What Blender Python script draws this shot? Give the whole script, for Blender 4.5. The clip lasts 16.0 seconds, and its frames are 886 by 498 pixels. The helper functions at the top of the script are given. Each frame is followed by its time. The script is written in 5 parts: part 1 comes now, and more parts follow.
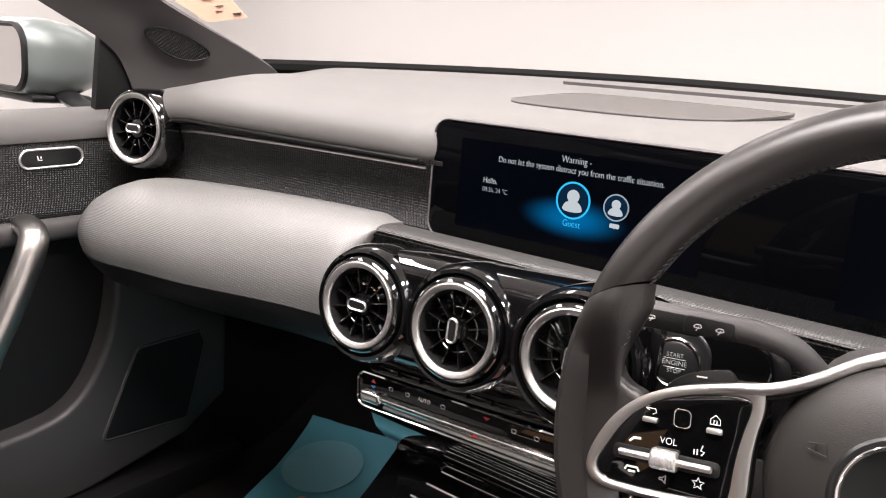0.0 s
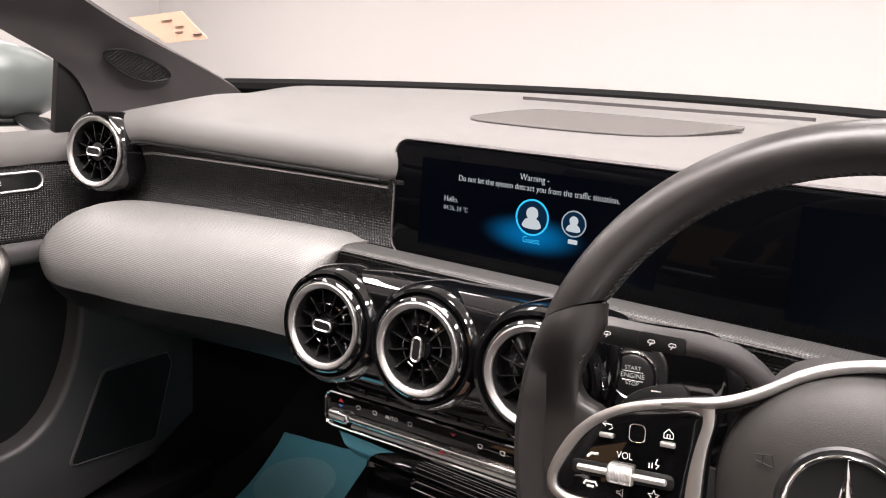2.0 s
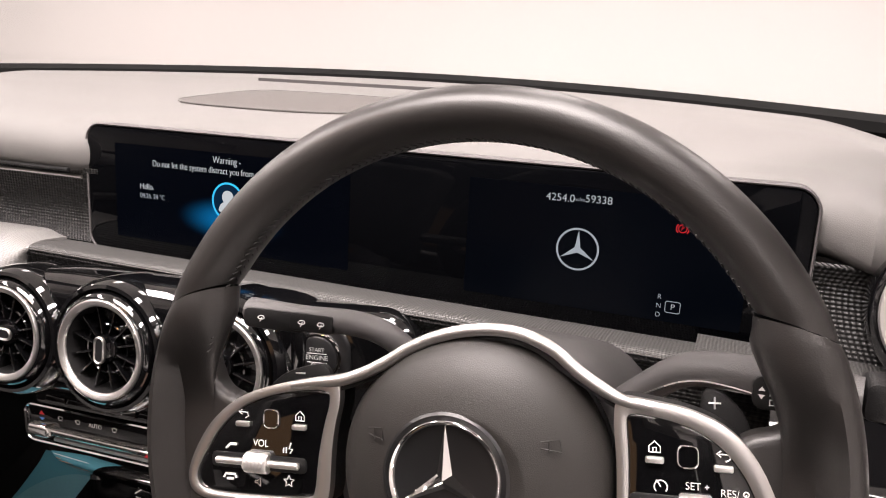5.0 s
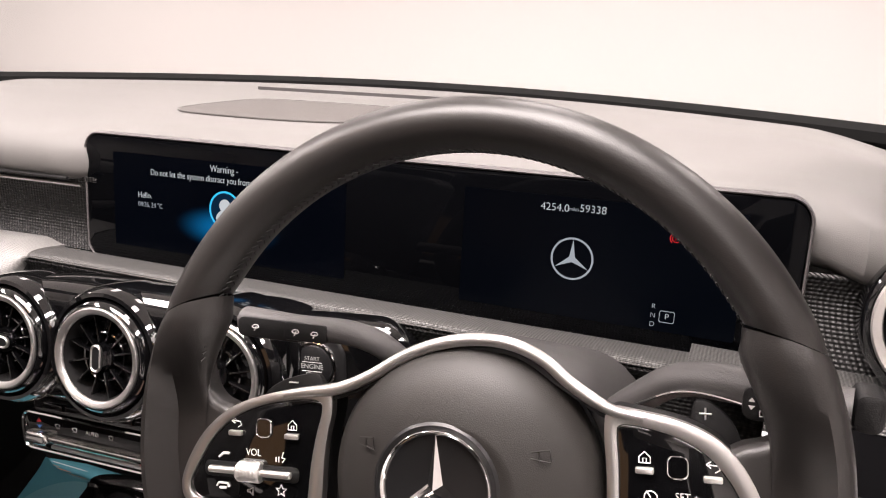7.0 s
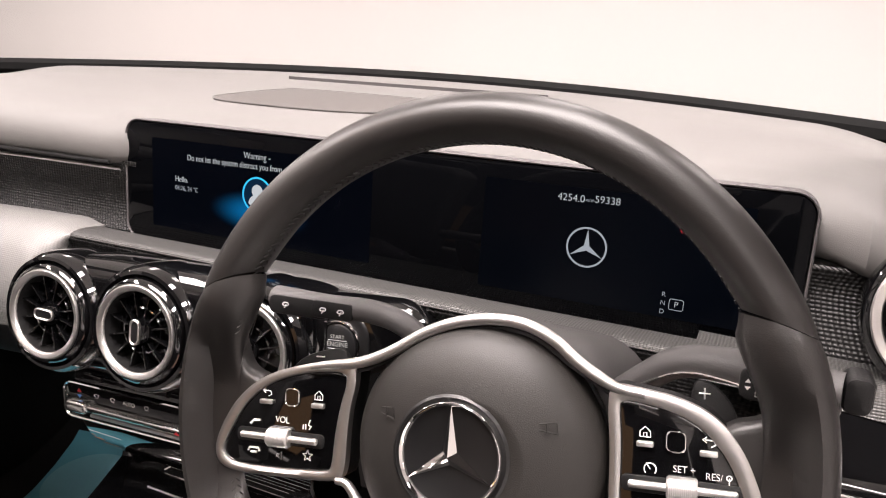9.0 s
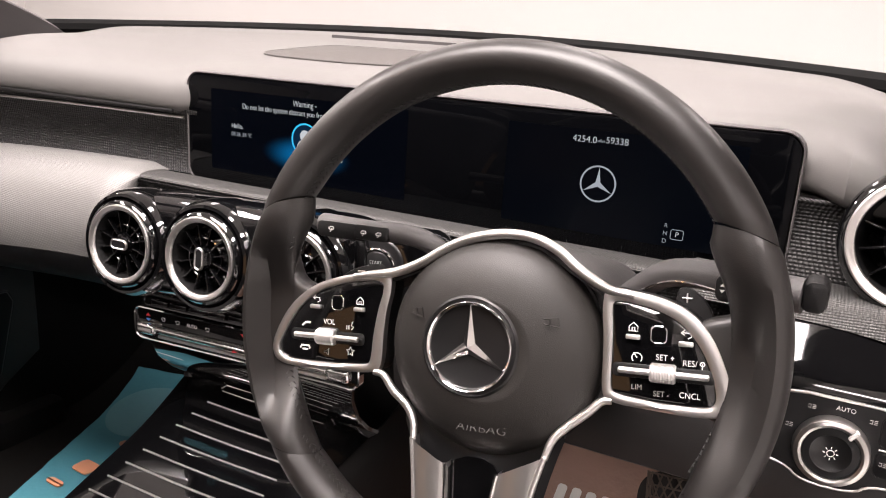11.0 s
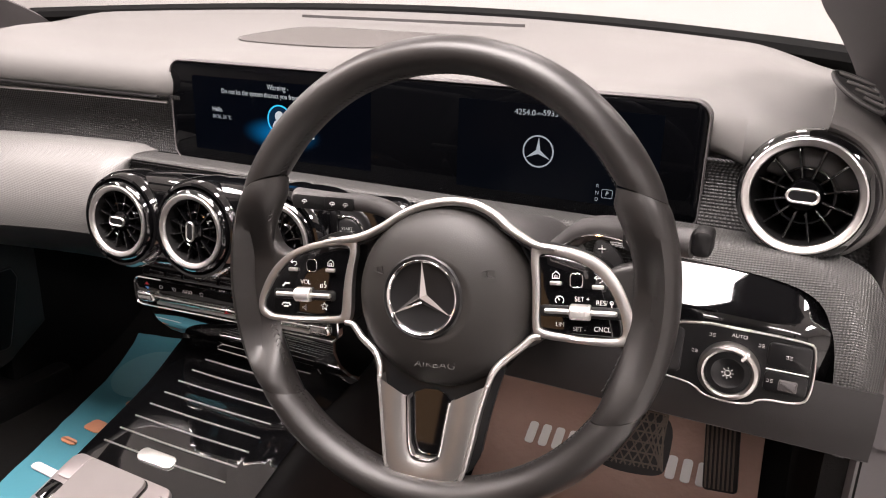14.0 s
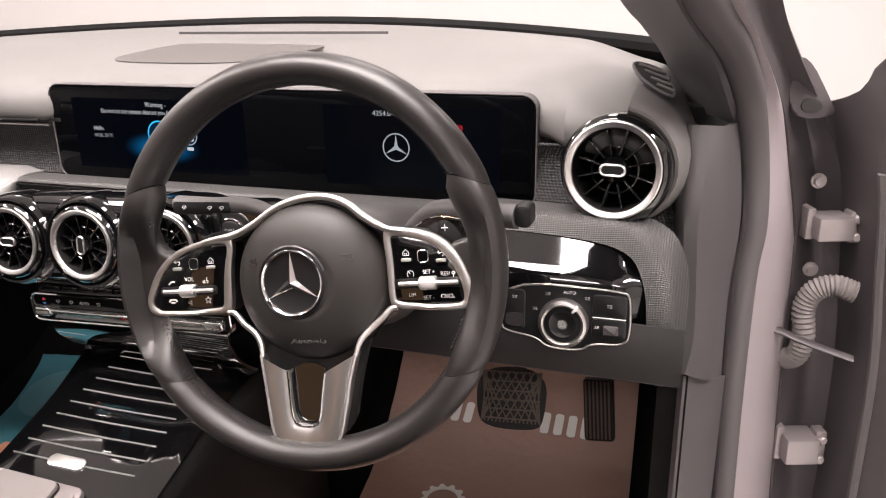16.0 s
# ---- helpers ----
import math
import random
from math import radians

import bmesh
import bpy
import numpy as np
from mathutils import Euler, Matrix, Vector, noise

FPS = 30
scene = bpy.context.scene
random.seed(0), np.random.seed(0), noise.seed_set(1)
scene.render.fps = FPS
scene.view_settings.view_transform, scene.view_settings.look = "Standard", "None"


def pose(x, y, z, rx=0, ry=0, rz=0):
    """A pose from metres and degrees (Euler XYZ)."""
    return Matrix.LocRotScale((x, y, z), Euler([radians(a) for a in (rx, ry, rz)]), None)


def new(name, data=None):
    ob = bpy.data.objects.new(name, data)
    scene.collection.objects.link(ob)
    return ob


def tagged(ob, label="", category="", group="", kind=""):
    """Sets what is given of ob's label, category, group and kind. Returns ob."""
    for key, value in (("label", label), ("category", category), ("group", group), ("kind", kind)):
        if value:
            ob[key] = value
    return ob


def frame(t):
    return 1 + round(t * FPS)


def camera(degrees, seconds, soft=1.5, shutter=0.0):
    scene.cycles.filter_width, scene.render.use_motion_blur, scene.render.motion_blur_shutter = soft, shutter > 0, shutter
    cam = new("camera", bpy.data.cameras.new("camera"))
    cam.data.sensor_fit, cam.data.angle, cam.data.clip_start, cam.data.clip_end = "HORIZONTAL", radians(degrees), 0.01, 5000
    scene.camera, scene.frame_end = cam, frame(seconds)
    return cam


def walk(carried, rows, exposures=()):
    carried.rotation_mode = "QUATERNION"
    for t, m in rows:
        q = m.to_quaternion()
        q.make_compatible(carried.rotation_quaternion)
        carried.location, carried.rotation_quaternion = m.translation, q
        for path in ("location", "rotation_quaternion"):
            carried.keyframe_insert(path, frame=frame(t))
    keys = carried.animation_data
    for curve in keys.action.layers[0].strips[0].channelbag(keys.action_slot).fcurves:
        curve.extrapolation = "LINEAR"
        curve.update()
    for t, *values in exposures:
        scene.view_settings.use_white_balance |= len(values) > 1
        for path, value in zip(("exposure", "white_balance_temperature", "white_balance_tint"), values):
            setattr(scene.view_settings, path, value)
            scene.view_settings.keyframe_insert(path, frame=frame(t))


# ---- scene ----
cam = camera(60.7, 16.0, soft=1.1)
# seconds, eye (x right, y ahead, z up from the car's datum), turn in degrees
PATH = [
    (0, 0.3437, -0.4098, 0.8936, 77.14, -4.90, 36.76),
    (0.5, 0.3436, -0.4123, 0.8993, 77.25, -4.74, 36.90),
    (1, 0.3444, -0.4102, 0.9010, 77.49, -4.55, 36.95),
    (1.5, 0.3452, -0.4115, 0.9037, 77.69, -4.32, 36.22),
    (2, 0.3538, -0.4109, 0.9061, 77.90, -3.94, 34.35),
    (2.5, 0.4034, -0.3840, 0.9057, 78.17, -3.75, 30.71),
    (3, 0.4412, -0.3582, 0.9016, 78.07, -3.38, 27.42),
    (3.5, 0.4518, -0.3432, 0.9004, 77.83, -3.13, 24.45),
    (4, 0.4534, -0.3412, 0.9014, 77.75, -3.11, 22.68),
    (4.5, 0.4535, -0.3384, 0.9037, 77.67, -3.05, 21.87),
    (7, 0.4598, -0.3367, 0.9080, 78.20, -3.10, 22.11),
    (7.5, 0.4612, -0.3388, 0.9083, 78.31, -3.21, 22.34),
    (8, 0.4619, -0.3409, 0.9077, 78.17, -3.34, 22.71),
    (8.5, 0.4619, -0.3481, 0.9104, 77.85, -3.58, 23.36),
    (9, 0.4728, -0.3616, 0.9111, 77.33, -3.87, 24.13),
    (9.5, 0.4934, -0.3833, 0.9060, 76.60, -4.17, 25.11),
    (10, 0.5045, -0.4033, 0.8964, 75.78, -4.32, 26.06),
    (12.5, 0.5331, -0.4509, 0.9119, 73.13, -2.79, 27.67),
    (13, 0.5451, -0.4607, 0.9124, 72.49, -2.32, 27.18),
    (13.5, 0.5593, -0.4768, 0.9227, 71.99, -1.99, 26.50),
    (14, 0.5767, -0.4933, 0.9327, 71.56, -1.62, 25.70),
    (14.5, 0.5988, -0.5254, 0.9420, 71.27, -1.29, 24.80),
    (15, 0.6270, -0.5372, 0.9473, 71.21, -0.79, 23.67),
    (15.5, 0.6403, -0.5431, 0.9512, 71.34, 0.00, 21.87),
    (16, 0.6562, -0.5537, 0.9492, 71.45, 0.96, 18.41),
]
EXPOSURE = [(0.0, 0.0, 6270, 6), (1.5, 0.0, 6270, 6), (3.0, 0.0, 6500, 9), (16.0, 0.0, 6430, 9)]
walk(cam, [(t, pose(x, y, z, rx, ry, rz)) for t, x, y, z, rx, ry, rz in PATH], EXPOSURE)

# ---- light: a white photo bay with ceiling strip lamps ----
world = bpy.data.worlds.new("bay_air")
scene.world = world
world.use_nodes = True
world.node_tree.nodes["Background"].inputs[0].default_value = (1.0, 0.96, 0.93, 1)
world.node_tree.nodes["Background"].inputs[1].default_value = 0.3


def strip_lamp(x, y, z, sx, sy, power, color=(1.0, 0.885, 0.858)):
    data = bpy.data.lights.new("ceiling_strip_light", "AREA")
    data.shape, data.size, data.size_y, data.energy, data.color = "RECTANGLE", sx, sy, power, color
    ob = new("ceiling_strip_light", data)
    ob.matrix_world = pose(x, y, z)
    return tagged(ob, "long white ceiling strip light of the photo bay", "light", "ceiling strip lights")


for lx in (-1.5, 0.0, 1.5):
    strip_lamp(lx, 2.1, 2.72, 0.35, 2.2, 31)
# unseen broad lamp, added over the roof opening to brighten the cabin
strip_lamp(0.0, -0.9, 2.72, 1.6, 1.2, 195)
strip_lamp(0.40, 0.0, 2.72, 0.34, 0.8, 32)
strip_lamp(2.0, -0.4, 2.72, 0.4, 1.6, 160)
strip_lamp(-4.2, 1.5, 2.72, 0.35, 2.2, 115)
strip_lamp(-2.0, -0.75, 2.72, 0.4, 1.6, 105)
strip_lamp(0.6, -3.4, 2.72, 2.6, 0.4, 90)
# unseen small warm lamp, added for the orange glints on rim and rings
assumed_dome = bpy.data.lights.new("assumed_dome_light", "AREA")
assumed_dome.shape, assumed_dome.size, assumed_dome.size_y, assumed_dome.energy, assumed_dome.color = "RECTANGLE", 0.16, 0.06, 0.9, (1.0, 0.5, 0.2)
assumed_dome_ob = new("assumed_dome_light", assumed_dome)
assumed_dome_ob.matrix_world = pose(0.0, -0.29, 1.17, 12, 0, 0)
tagged(assumed_dome_ob, "small warm lamp, unseen, added at the headliner front for orange glints", "light")


# no real lamp here: a warm panel added to reflect orange in the fork
rear_glow = bpy.data.lights.new("added_rear_glow", "AREA")
rear_glow.shape, rear_glow.size, rear_glow.size_y, rear_glow.energy, rear_glow.color = "RECTANGLE", 0.55, 0.5, 0.42, (1.0, 0.55, 0.28)
rear_glow_ob = new("added_rear_glow", rear_glow)
rear_glow_ob.matrix_world = pose(-0.40, -1.66, 0.50, 90, 0, 0)
tagged(rear_glow_ob, "unseen warm light panel added behind the seats for orange reflections", "light")

# ---- materials ----
def principled(name, color, rough=0.5, metal=0.0, coat=0.0, spec=0.5):
    m = bpy.data.materials.new(name)
    m.use_nodes = True
    b = m.node_tree.nodes["Principled BSDF"]
    b.inputs["Base Color"].default_value = (*color, 1)
    b.inputs["Roughness"].default_value = rough
    b.inputs["Metallic"].default_value = metal
    b.inputs["Coat Weight"].default_value = coat
    b.inputs["Coat Roughness"].default_value = 0.03
    b.inputs["Specular IOR Level"].default_value = spec
    return m


def node(m, kind, **sets):
    n = m.node_tree.nodes.new(kind)
    for key, value in sets.items():
        n.inputs[key].default_value = value
    return n


def wire(m, a, out, b, into):
    m.node_tree.links.new(a.outputs[out], b.inputs[into])


def grained(name, color, rough, grain=900.0, bump=0.25, metal=0.0, spec=0.5, spread=0.25, patches=9.0, depth=0.0006):
    """Noise grain as relief, larger patches in colour and roughness."""
    m = principled(name, color, rough, metal, spec=spec)
    b = m.node_tree.nodes["Principled BSDF"]
    co = node(m, "ShaderNodeTexCoord")
    fine = node(m, "ShaderNodeTexNoise", Scale=grain, Detail=3.0)
    wide = node(m, "ShaderNodeTexNoise", Scale=patches, Detail=5.0, Roughness=0.6)
    wire(m, co, "Object", fine, "Vector")
    wire(m, co, "Object", wide, "Vector")
    bp = node(m, "ShaderNodeBump", Strength=bump, Distance=depth)
    wire(m, fine, "Fac", bp, "Height")
    wire(m, bp, "Normal", b, "Normal")
    ramp = node(m, "ShaderNodeMapRange")
    ramp.inputs["To Min"].default_value, ramp.inputs["To Max"].default_value = rough - 0.5 * spread * rough, rough + 0.5 * spread * rough
    wire(m, wide, "Fac", ramp, "Value")
    wire(m, ramp, "Result", b, "Roughness")
    mix = node(m, "ShaderNodeMix")
    mix.data_type = "RGBA"
    mix.inputs[6].default_value = (*[c * (1 - spread * 0.6) for c in color], 1)
    mix.inputs[7].default_value = (*[min(1, c * (1 + spread * 0.6)) for c in color], 1)
    wire(m, wide, "Fac", mix, 0)
    m.node_tree.links.new(mix.outputs[2], b.inputs["Base Color"])
    return m


def dotted(name, color, rough, pitch, along, depth=0.0008, metal=0.0, tint=0.5, weave=False, spec=0.5):
    """Rows of small embossed dots (or a weave) over a surface; along: the two directions of the rows."""
    m = principled(name, color, rough, metal, spec=spec)
    b = m.node_tree.nodes["Principled BSDF"]
    co = node(m, "ShaderNodeTexCoord")
    waves = []
    for v in along:
        dot = node(m, "ShaderNodeVectorMath")
        dot.operation = "DOT_PRODUCT"
        dot.inputs[1].default_value = [c * math.tau / pitch for c in v]
        wire(m, co, "Object", dot, 0)
        s = node(m, "ShaderNodeMath")
        s.operation = "SINE"
        wire(m, dot, "Value", s, 0)
        waves.append(s)
    mul = node(m, "ShaderNodeMath")
    mul.operation = "MAXIMUM" if weave else "MULTIPLY"
    wire(m, waves[0], 0, mul, 0)
    wire(m, waves[1], 0, mul, 1)
    bp = node(m, "ShaderNodeBump", Strength=1.0, Distance=depth)
    wire(m, mul, 0, bp, "Height")
    wire(m, bp, "Normal", b, "Normal")
    # low spots of the relief are darkened in the colour as well, by tint
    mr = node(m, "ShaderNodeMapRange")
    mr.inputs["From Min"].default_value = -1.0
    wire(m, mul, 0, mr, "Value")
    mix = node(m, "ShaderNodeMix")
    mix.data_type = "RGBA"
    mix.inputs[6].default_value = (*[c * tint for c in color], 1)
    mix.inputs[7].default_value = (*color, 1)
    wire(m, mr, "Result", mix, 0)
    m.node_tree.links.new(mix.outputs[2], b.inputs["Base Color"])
    return m


def glowing(name, color, strength):
    m = principled(name, (0, 0, 0), 0.3, spec=0.08)
    b = m.node_tree.nodes["Principled BSDF"]
    b.inputs["Emission Color"].default_value = (*color, 1)
    b.inputs["Emission Strength"].default_value = strength
    return m


def sheer(name, color, rough, through_part):
    """A clear pane: mostly see-through, with a thin mirror reflection."""
    m = principled(name, color, rough)
    t = m.node_tree
    clear = t.nodes.new("ShaderNodeBsdfTransparent")
    gloss = t.nodes.new("ShaderNodeBsdfGlossy")
    gloss.inputs["Roughness"].default_value = rough
    mix = t.nodes.new("ShaderNodeMixShader")
    mix.inputs[0].default_value = 1 - through_part
    t.links.new(clear.outputs[0], mix.inputs[1])
    t.links.new(gloss.outputs[0], mix.inputs[2])
    t.links.new(mix.outputs[0], t.nodes["Material Output"].inputs["Surface"])
    return m


PAD = grained("soft_dash_skin", (0.113, 0.1085, 0.105), 0.58, grain=1500, bump=0.35, patches=5, spread=0.18, spec=0.36)
PAD_DARK = grained("dark_soft_plastic", (0.055, 0.052, 0.052), 0.5, grain=1300, bump=0.35, patches=7, spread=0.2)
PLASTIC = grained("black_grained_plastic", (0.006, 0.0058, 0.006), 0.5, grain=1200, bump=0.4, patches=8, spread=0.3, spec=0.28)
KNEE = grained("dark_knee_plastic", (0.022, 0.0205, 0.0205), 0.55, grain=1300, bump=0.35, patches=7, spread=0.2)
DOOR_LOW = grained("moulded_door_plastic", (0.036, 0.034, 0.034), 0.45, grain=1300, bump=0.35, patches=7, spread=0.2)
TRIM_GREY = grained("grey_pillar_trim", (0.06, 0.055, 0.056), 0.6, grain=1600, bump=0.3, patches=6, spread=0.15)
LEATHER = grained("black_leather", (0.0165, 0.0150, 0.0143), 0.36, grain=1300, bump=0.16, patches=12, spread=0.3)
LEATHER_PAD = grained("airbag_leather_grain", (0.019, 0.0173, 0.0158), 0.46, grain=1700, bump=0.45, patches=10, spread=0.15, depth=0.0004)
PIANO = principled("piano_black", (0.0022, 0.0022, 0.0025), 0.045, coat=1.0)
PIANO_PLATE = grained("satin_black_plate", (0.008, 0.008, 0.0085), 0.33, grain=2000, bump=0.1)
GLASS_BLACK = principled("display_glass", (0.0012, 0.0013, 0.0017), 0.035, spec=0.08)
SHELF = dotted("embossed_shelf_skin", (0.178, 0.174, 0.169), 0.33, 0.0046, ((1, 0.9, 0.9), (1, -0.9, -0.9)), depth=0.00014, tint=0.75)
# the shelf skin again, shade put into its colour for lip and arch
SHELF_SHADED = dotted("embossed_shelf_skin_shaded", (0.078, 0.0765, 0.0745), 0.36, 0.0046, ((1, 0.9, 0.9), (1, -0.9, -0.9)), depth=0.0003, tint=0.35)
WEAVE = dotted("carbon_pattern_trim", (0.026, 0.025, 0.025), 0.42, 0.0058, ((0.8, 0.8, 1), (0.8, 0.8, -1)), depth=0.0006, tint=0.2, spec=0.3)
ALU = grained("satin_aluminium", (0.62, 0.6, 0.58), 0.3, grain=2500, bump=0.06, metal=1.0, patches=30, spread=0.2)
ALU_SATIN = grained("satin_silver_trim", (0.70, 0.68, 0.665), 0.36, grain=2500, bump=0.03, metal=1.0, patches=30, spread=0.12)
ALU_BRUSHED = grained("brushed_silver", (0.82, 0.805, 0.79), 0.4, grain=1800, bump=0.05, metal=1.0, patches=40, spread=0.2)
CHROME = principled("chrome", (0.86, 0.85, 0.84), 0.06, 1.0)
DARK_RUBBER = grained("black_rubber", (0.016, 0.015, 0.015), 0.65, grain=600, bump=0.4)
SEAL = grained("door_seal_rubber", (0.08, 0.073, 0.074), 0.62, grain=900, bump=0.3)
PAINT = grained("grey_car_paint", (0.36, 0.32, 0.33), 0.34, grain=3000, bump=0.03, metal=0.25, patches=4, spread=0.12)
# far darker than PAINT; on flange, hinge recess, door edge and steel parts
PAINT_DARK = grained("mottled_dark_grey", (0.055, 0.048, 0.050), 0.5, grain=400, bump=0.3, patches=14, spread=0.5)
PAINT_MIRROR = grained("mirror_shell_paint", (0.115, 0.13, 0.125), 0.34, grain=3000, bump=0.02, metal=0.2, patches=4, spread=0.1)
CARPET = grained("black_carpet", (0.008, 0.0075, 0.0072), 0.95, grain=900, bump=1.0, spread=0.5, depth=0.002, spec=0.1)
EDGE_BLACK = grained("frit_black", (0.004, 0.004, 0.004), 0.9, grain=300, bump=0.2, spec=0.1)
PAPER_TEAL = grained("teal_paper", (0.085, 0.29, 0.36), 0.6, grain=120, bump=0.25, patches=6, spread=0.1, depth=0.002)
PAPER_LIGHT = grained("pale_teal_print", (0.16, 0.36, 0.42), 0.6, grain=120, bump=0.25, patches=6, spread=0.1, depth=0.002)
PAPER_BROWN = grained("brown_paper", (0.33, 0.20, 0.155), 0.5, grain=60, bump=0.6, patches=9, spread=0.12, depth=0.004)
PRINT_ORANGE = principled("orange_print", (0.75, 0.34, 0.2), 0.6)
PRINT_WHITE = principled("white_print", (0.8, 0.78, 0.76), 0.5)
PRINT_DIM = principled("grey_print", (0.35, 0.34, 0.33), 0.5)
PRINT_RED = principled("red_print", (0.6, 0.03, 0.04), 0.4)
PRINT_BLUE = principled("blue_print", (0.08, 0.22, 0.6), 0.4)
CARD = grained("tan_card", (0.55, 0.36, 0.26), 0.6, grain=300, bump=0.1, patches=5, spread=0.1)
CARD_DARK = principled("card_print", (0.16, 0.1, 0.08), 0.6)
WALL_WHITE = grained("white_wall_paint", (0.64, 0.622, 0.61), 0.7, grain=60, bump=0.05, patches=0.6, spread=0.03)
FLOOR_GREY = grained("pale_bay_floor", (0.55, 0.54, 0.53), 0.4, grain=40, bump=0.1, patches=1.5, spread=0.1)
LINER = grained("grey_headliner", (0.4, 0.385, 0.37), 0.9, grain=1500, bump=0.5)
GREY_CLOTH = grained("grey_leather_seat", (0.06, 0.058, 0.057), 0.45, grain=500, bump=0.4)
HINGE = grained("painted_steel", (0.3, 0.27, 0.27), 0.4, grain=800, bump=0.1, metal=0.5)
CONDUIT = grained("grey_rubber_bellows", (0.16, 0.145, 0.14), 0.6, grain=900, bump=0.2)
TOUCH = grained("touchpad_glass", (0.2, 0.185, 0.18), 0.16, grain=3000, bump=0.02, patches=20, spread=0.08)
WS_CLEAR = sheer("clear_glass", (1, 1, 1), 0.02, 0.97)
GLOW_WHITE = glowing("display_white", (0.92, 0.95, 1.0), 0.62)
GLOW_DIM = glowing("display_dim_white", (0.8, 0.85, 0.95), 0.45)
GLOW_CYAN = glowing("display_cyan", (0.05, 0.55, 1.0), 1.0)
GLOW_NAVY = glowing("display_navy", (0.006, 0.035, 0.09), 0.5)


def screen_glow(name, low, high, centre, reach):
    """A lit screen: deep blue, with a soft pool of light about a point."""
    m = principled(name, (0, 0, 0), 0.25, spec=0.08)
    b = m.node_tree.nodes["Principled BSDF"]
    co = node(m, "ShaderNodeTexCoord")
    move = node(m, "ShaderNodeVectorMath")
    move.operation = "SUBTRACT"
    move.inputs[1].default_value = centre
    wire(m, co, "Object", move, 0)
    size = node(m, "ShaderNodeVectorMath")
    size.operation = "MULTIPLY"
    size.inputs[1].default_value = (1 / reach[0], 0.0, 1 / reach[1])
    wire(m, move, "Vector", size, 0)
    far = node(m, "ShaderNodeVectorMath")
    far.operation = "LENGTH"
    wire(m, size, "Vector", far, 0)
    fall = node(m, "ShaderNodeMapRange")
    fall.interpolation_type = "SMOOTHERSTEP"
    fall.inputs["To Min"].default_value, fall.inputs["To Max"].default_value = 1.0, 0.0
    wire(m, far, "Value", fall, "Value")
    mix = node(m, "ShaderNodeMix")
    mix.data_type = "RGBA"
    mix.inputs[6].default_value, mix.inputs[7].default_value = (*low, 1), (*high, 1)
    wire(m, fall, "Result", mix, 0)
    m.node_tree.links.new(mix.outputs[2], b.inputs["Emission Color"])
    b.inputs["Emission Strength"].default_value = 1.0
    return m


GLOW_POOL = screen_glow("display_blue_pool", (0.0006, 0.0012, 0.0032), (0.003, 0.13, 0.34), (0.047, 0.195, 0.780), (0.060, 0.022))
GLOW_DEEP = glowing("display_black_blue", (0.003, 0.006, 0.014), 0.22)
GLOW_RED = glowing("display_red", (0.9, 0.03, 0.04), 0.7)
GLOW_LABEL = glowing("lit_label", (0.95, 0.9, 0.85), 0.6)


# ---- building helpers ----
def link(name, bm, material, smooth=True, sharp=40):
    bmesh.ops.recalc_face_normals(bm, faces=bm.faces)
    me = bpy.data.meshes.new(name)
    bm.to_mesh(me)
    bm.free()
    me.materials.append(material)
    for p in me.polygons:
        p.use_smooth = smooth
    if smooth:
        me.set_sharp_from_angle(angle=radians(sharp))
    return new(name, me)


def part(name, bm, material, parent, label="", smooth=True, sharp=40):
    ob = link(name, bm, material, smooth, sharp)
    ob.parent = parent
    if label:
        ob["label"] = label
    return ob


def thing(name, label, category, group="", kind="", at=(0, 0, 0)):
    ob = new(name)
    ob.empty_display_size = 0.05
    return tagged(ob, label, category, group, kind)


def spline(ctrl, n):
    """n + 1 points on a smooth curve through the control points."""
    p = [Vector(c) for c in ctrl]
    p = [2 * p[0] - p[1]] + p + [2 * p[-1] - p[-2]]
    out, spans = [], len(p) - 3
    for i in range(n + 1):
        u = min(i / n * spans, spans - 1e-6)
        k, f = int(u), u - int(u)
        a, b, c, d = p[k:k + 4]
        out.append(0.5 * (2 * b + (c - a) * f + (2 * a - 5 * b + 4 * c - d) * f * f + (3 * b - a - 3 * c + d) * f ** 3))
    return out


def loft(rows, closed=False, thick=0.0, push=None):
    """A skin over rows of points; thick: a second skin behind it, joined at the rim."""
    bm = bmesh.new()
    grid = [[bm.verts.new(p) for p in row] for row in rows]
    w = len(rows[0])
    for a, b in zip(grid, grid[1:]):
        for j in range(w if closed else w - 1):
            k = (j + 1) % w
            bm.faces.new((a[j], a[k], b[k], b[j]))
    if thick:
        bmesh.ops.recalc_face_normals(bm, faces=bm.faces)
        bmesh.ops.solidify(bm, geom=list(bm.faces), thickness=thick)
    return bm


def tube(path, radius, n=12, caps=True, flat=1.0):
    """A round bar along a path; radius: a number or one for each point."""
    bm, rings, side = bmesh.new(), [], None
    for i, p in enumerate(path):
        d = (path[min(i + 1, len(path) - 1)] - path[max(i - 1, 0)]).normalized()
        if side is None:
            side = d.cross(Vector((0, 0, 1)) if abs(d.z) < 0.9 else Vector((0, 1, 0)))
        side = (side - side.dot(d) * d).normalized()
        over = side.cross(d)
        r = radius[i] if isinstance(radius, (list, tuple)) else radius
        rings.append([bm.verts.new(p + r * (math.cos(a) * side + flat * math.sin(a) * over)) for a in [j * math.tau / n for j in range(n)]])
    for a, b in zip(rings, rings[1:]):
        for j in range(n):
            bm.faces.new((a[j], a[(j + 1) % n], b[(j + 1) % n], b[j]))
    if caps:
        bm.faces.new(rings[0][::-1])
        bm.faces.new(rings[-1])
    return bm


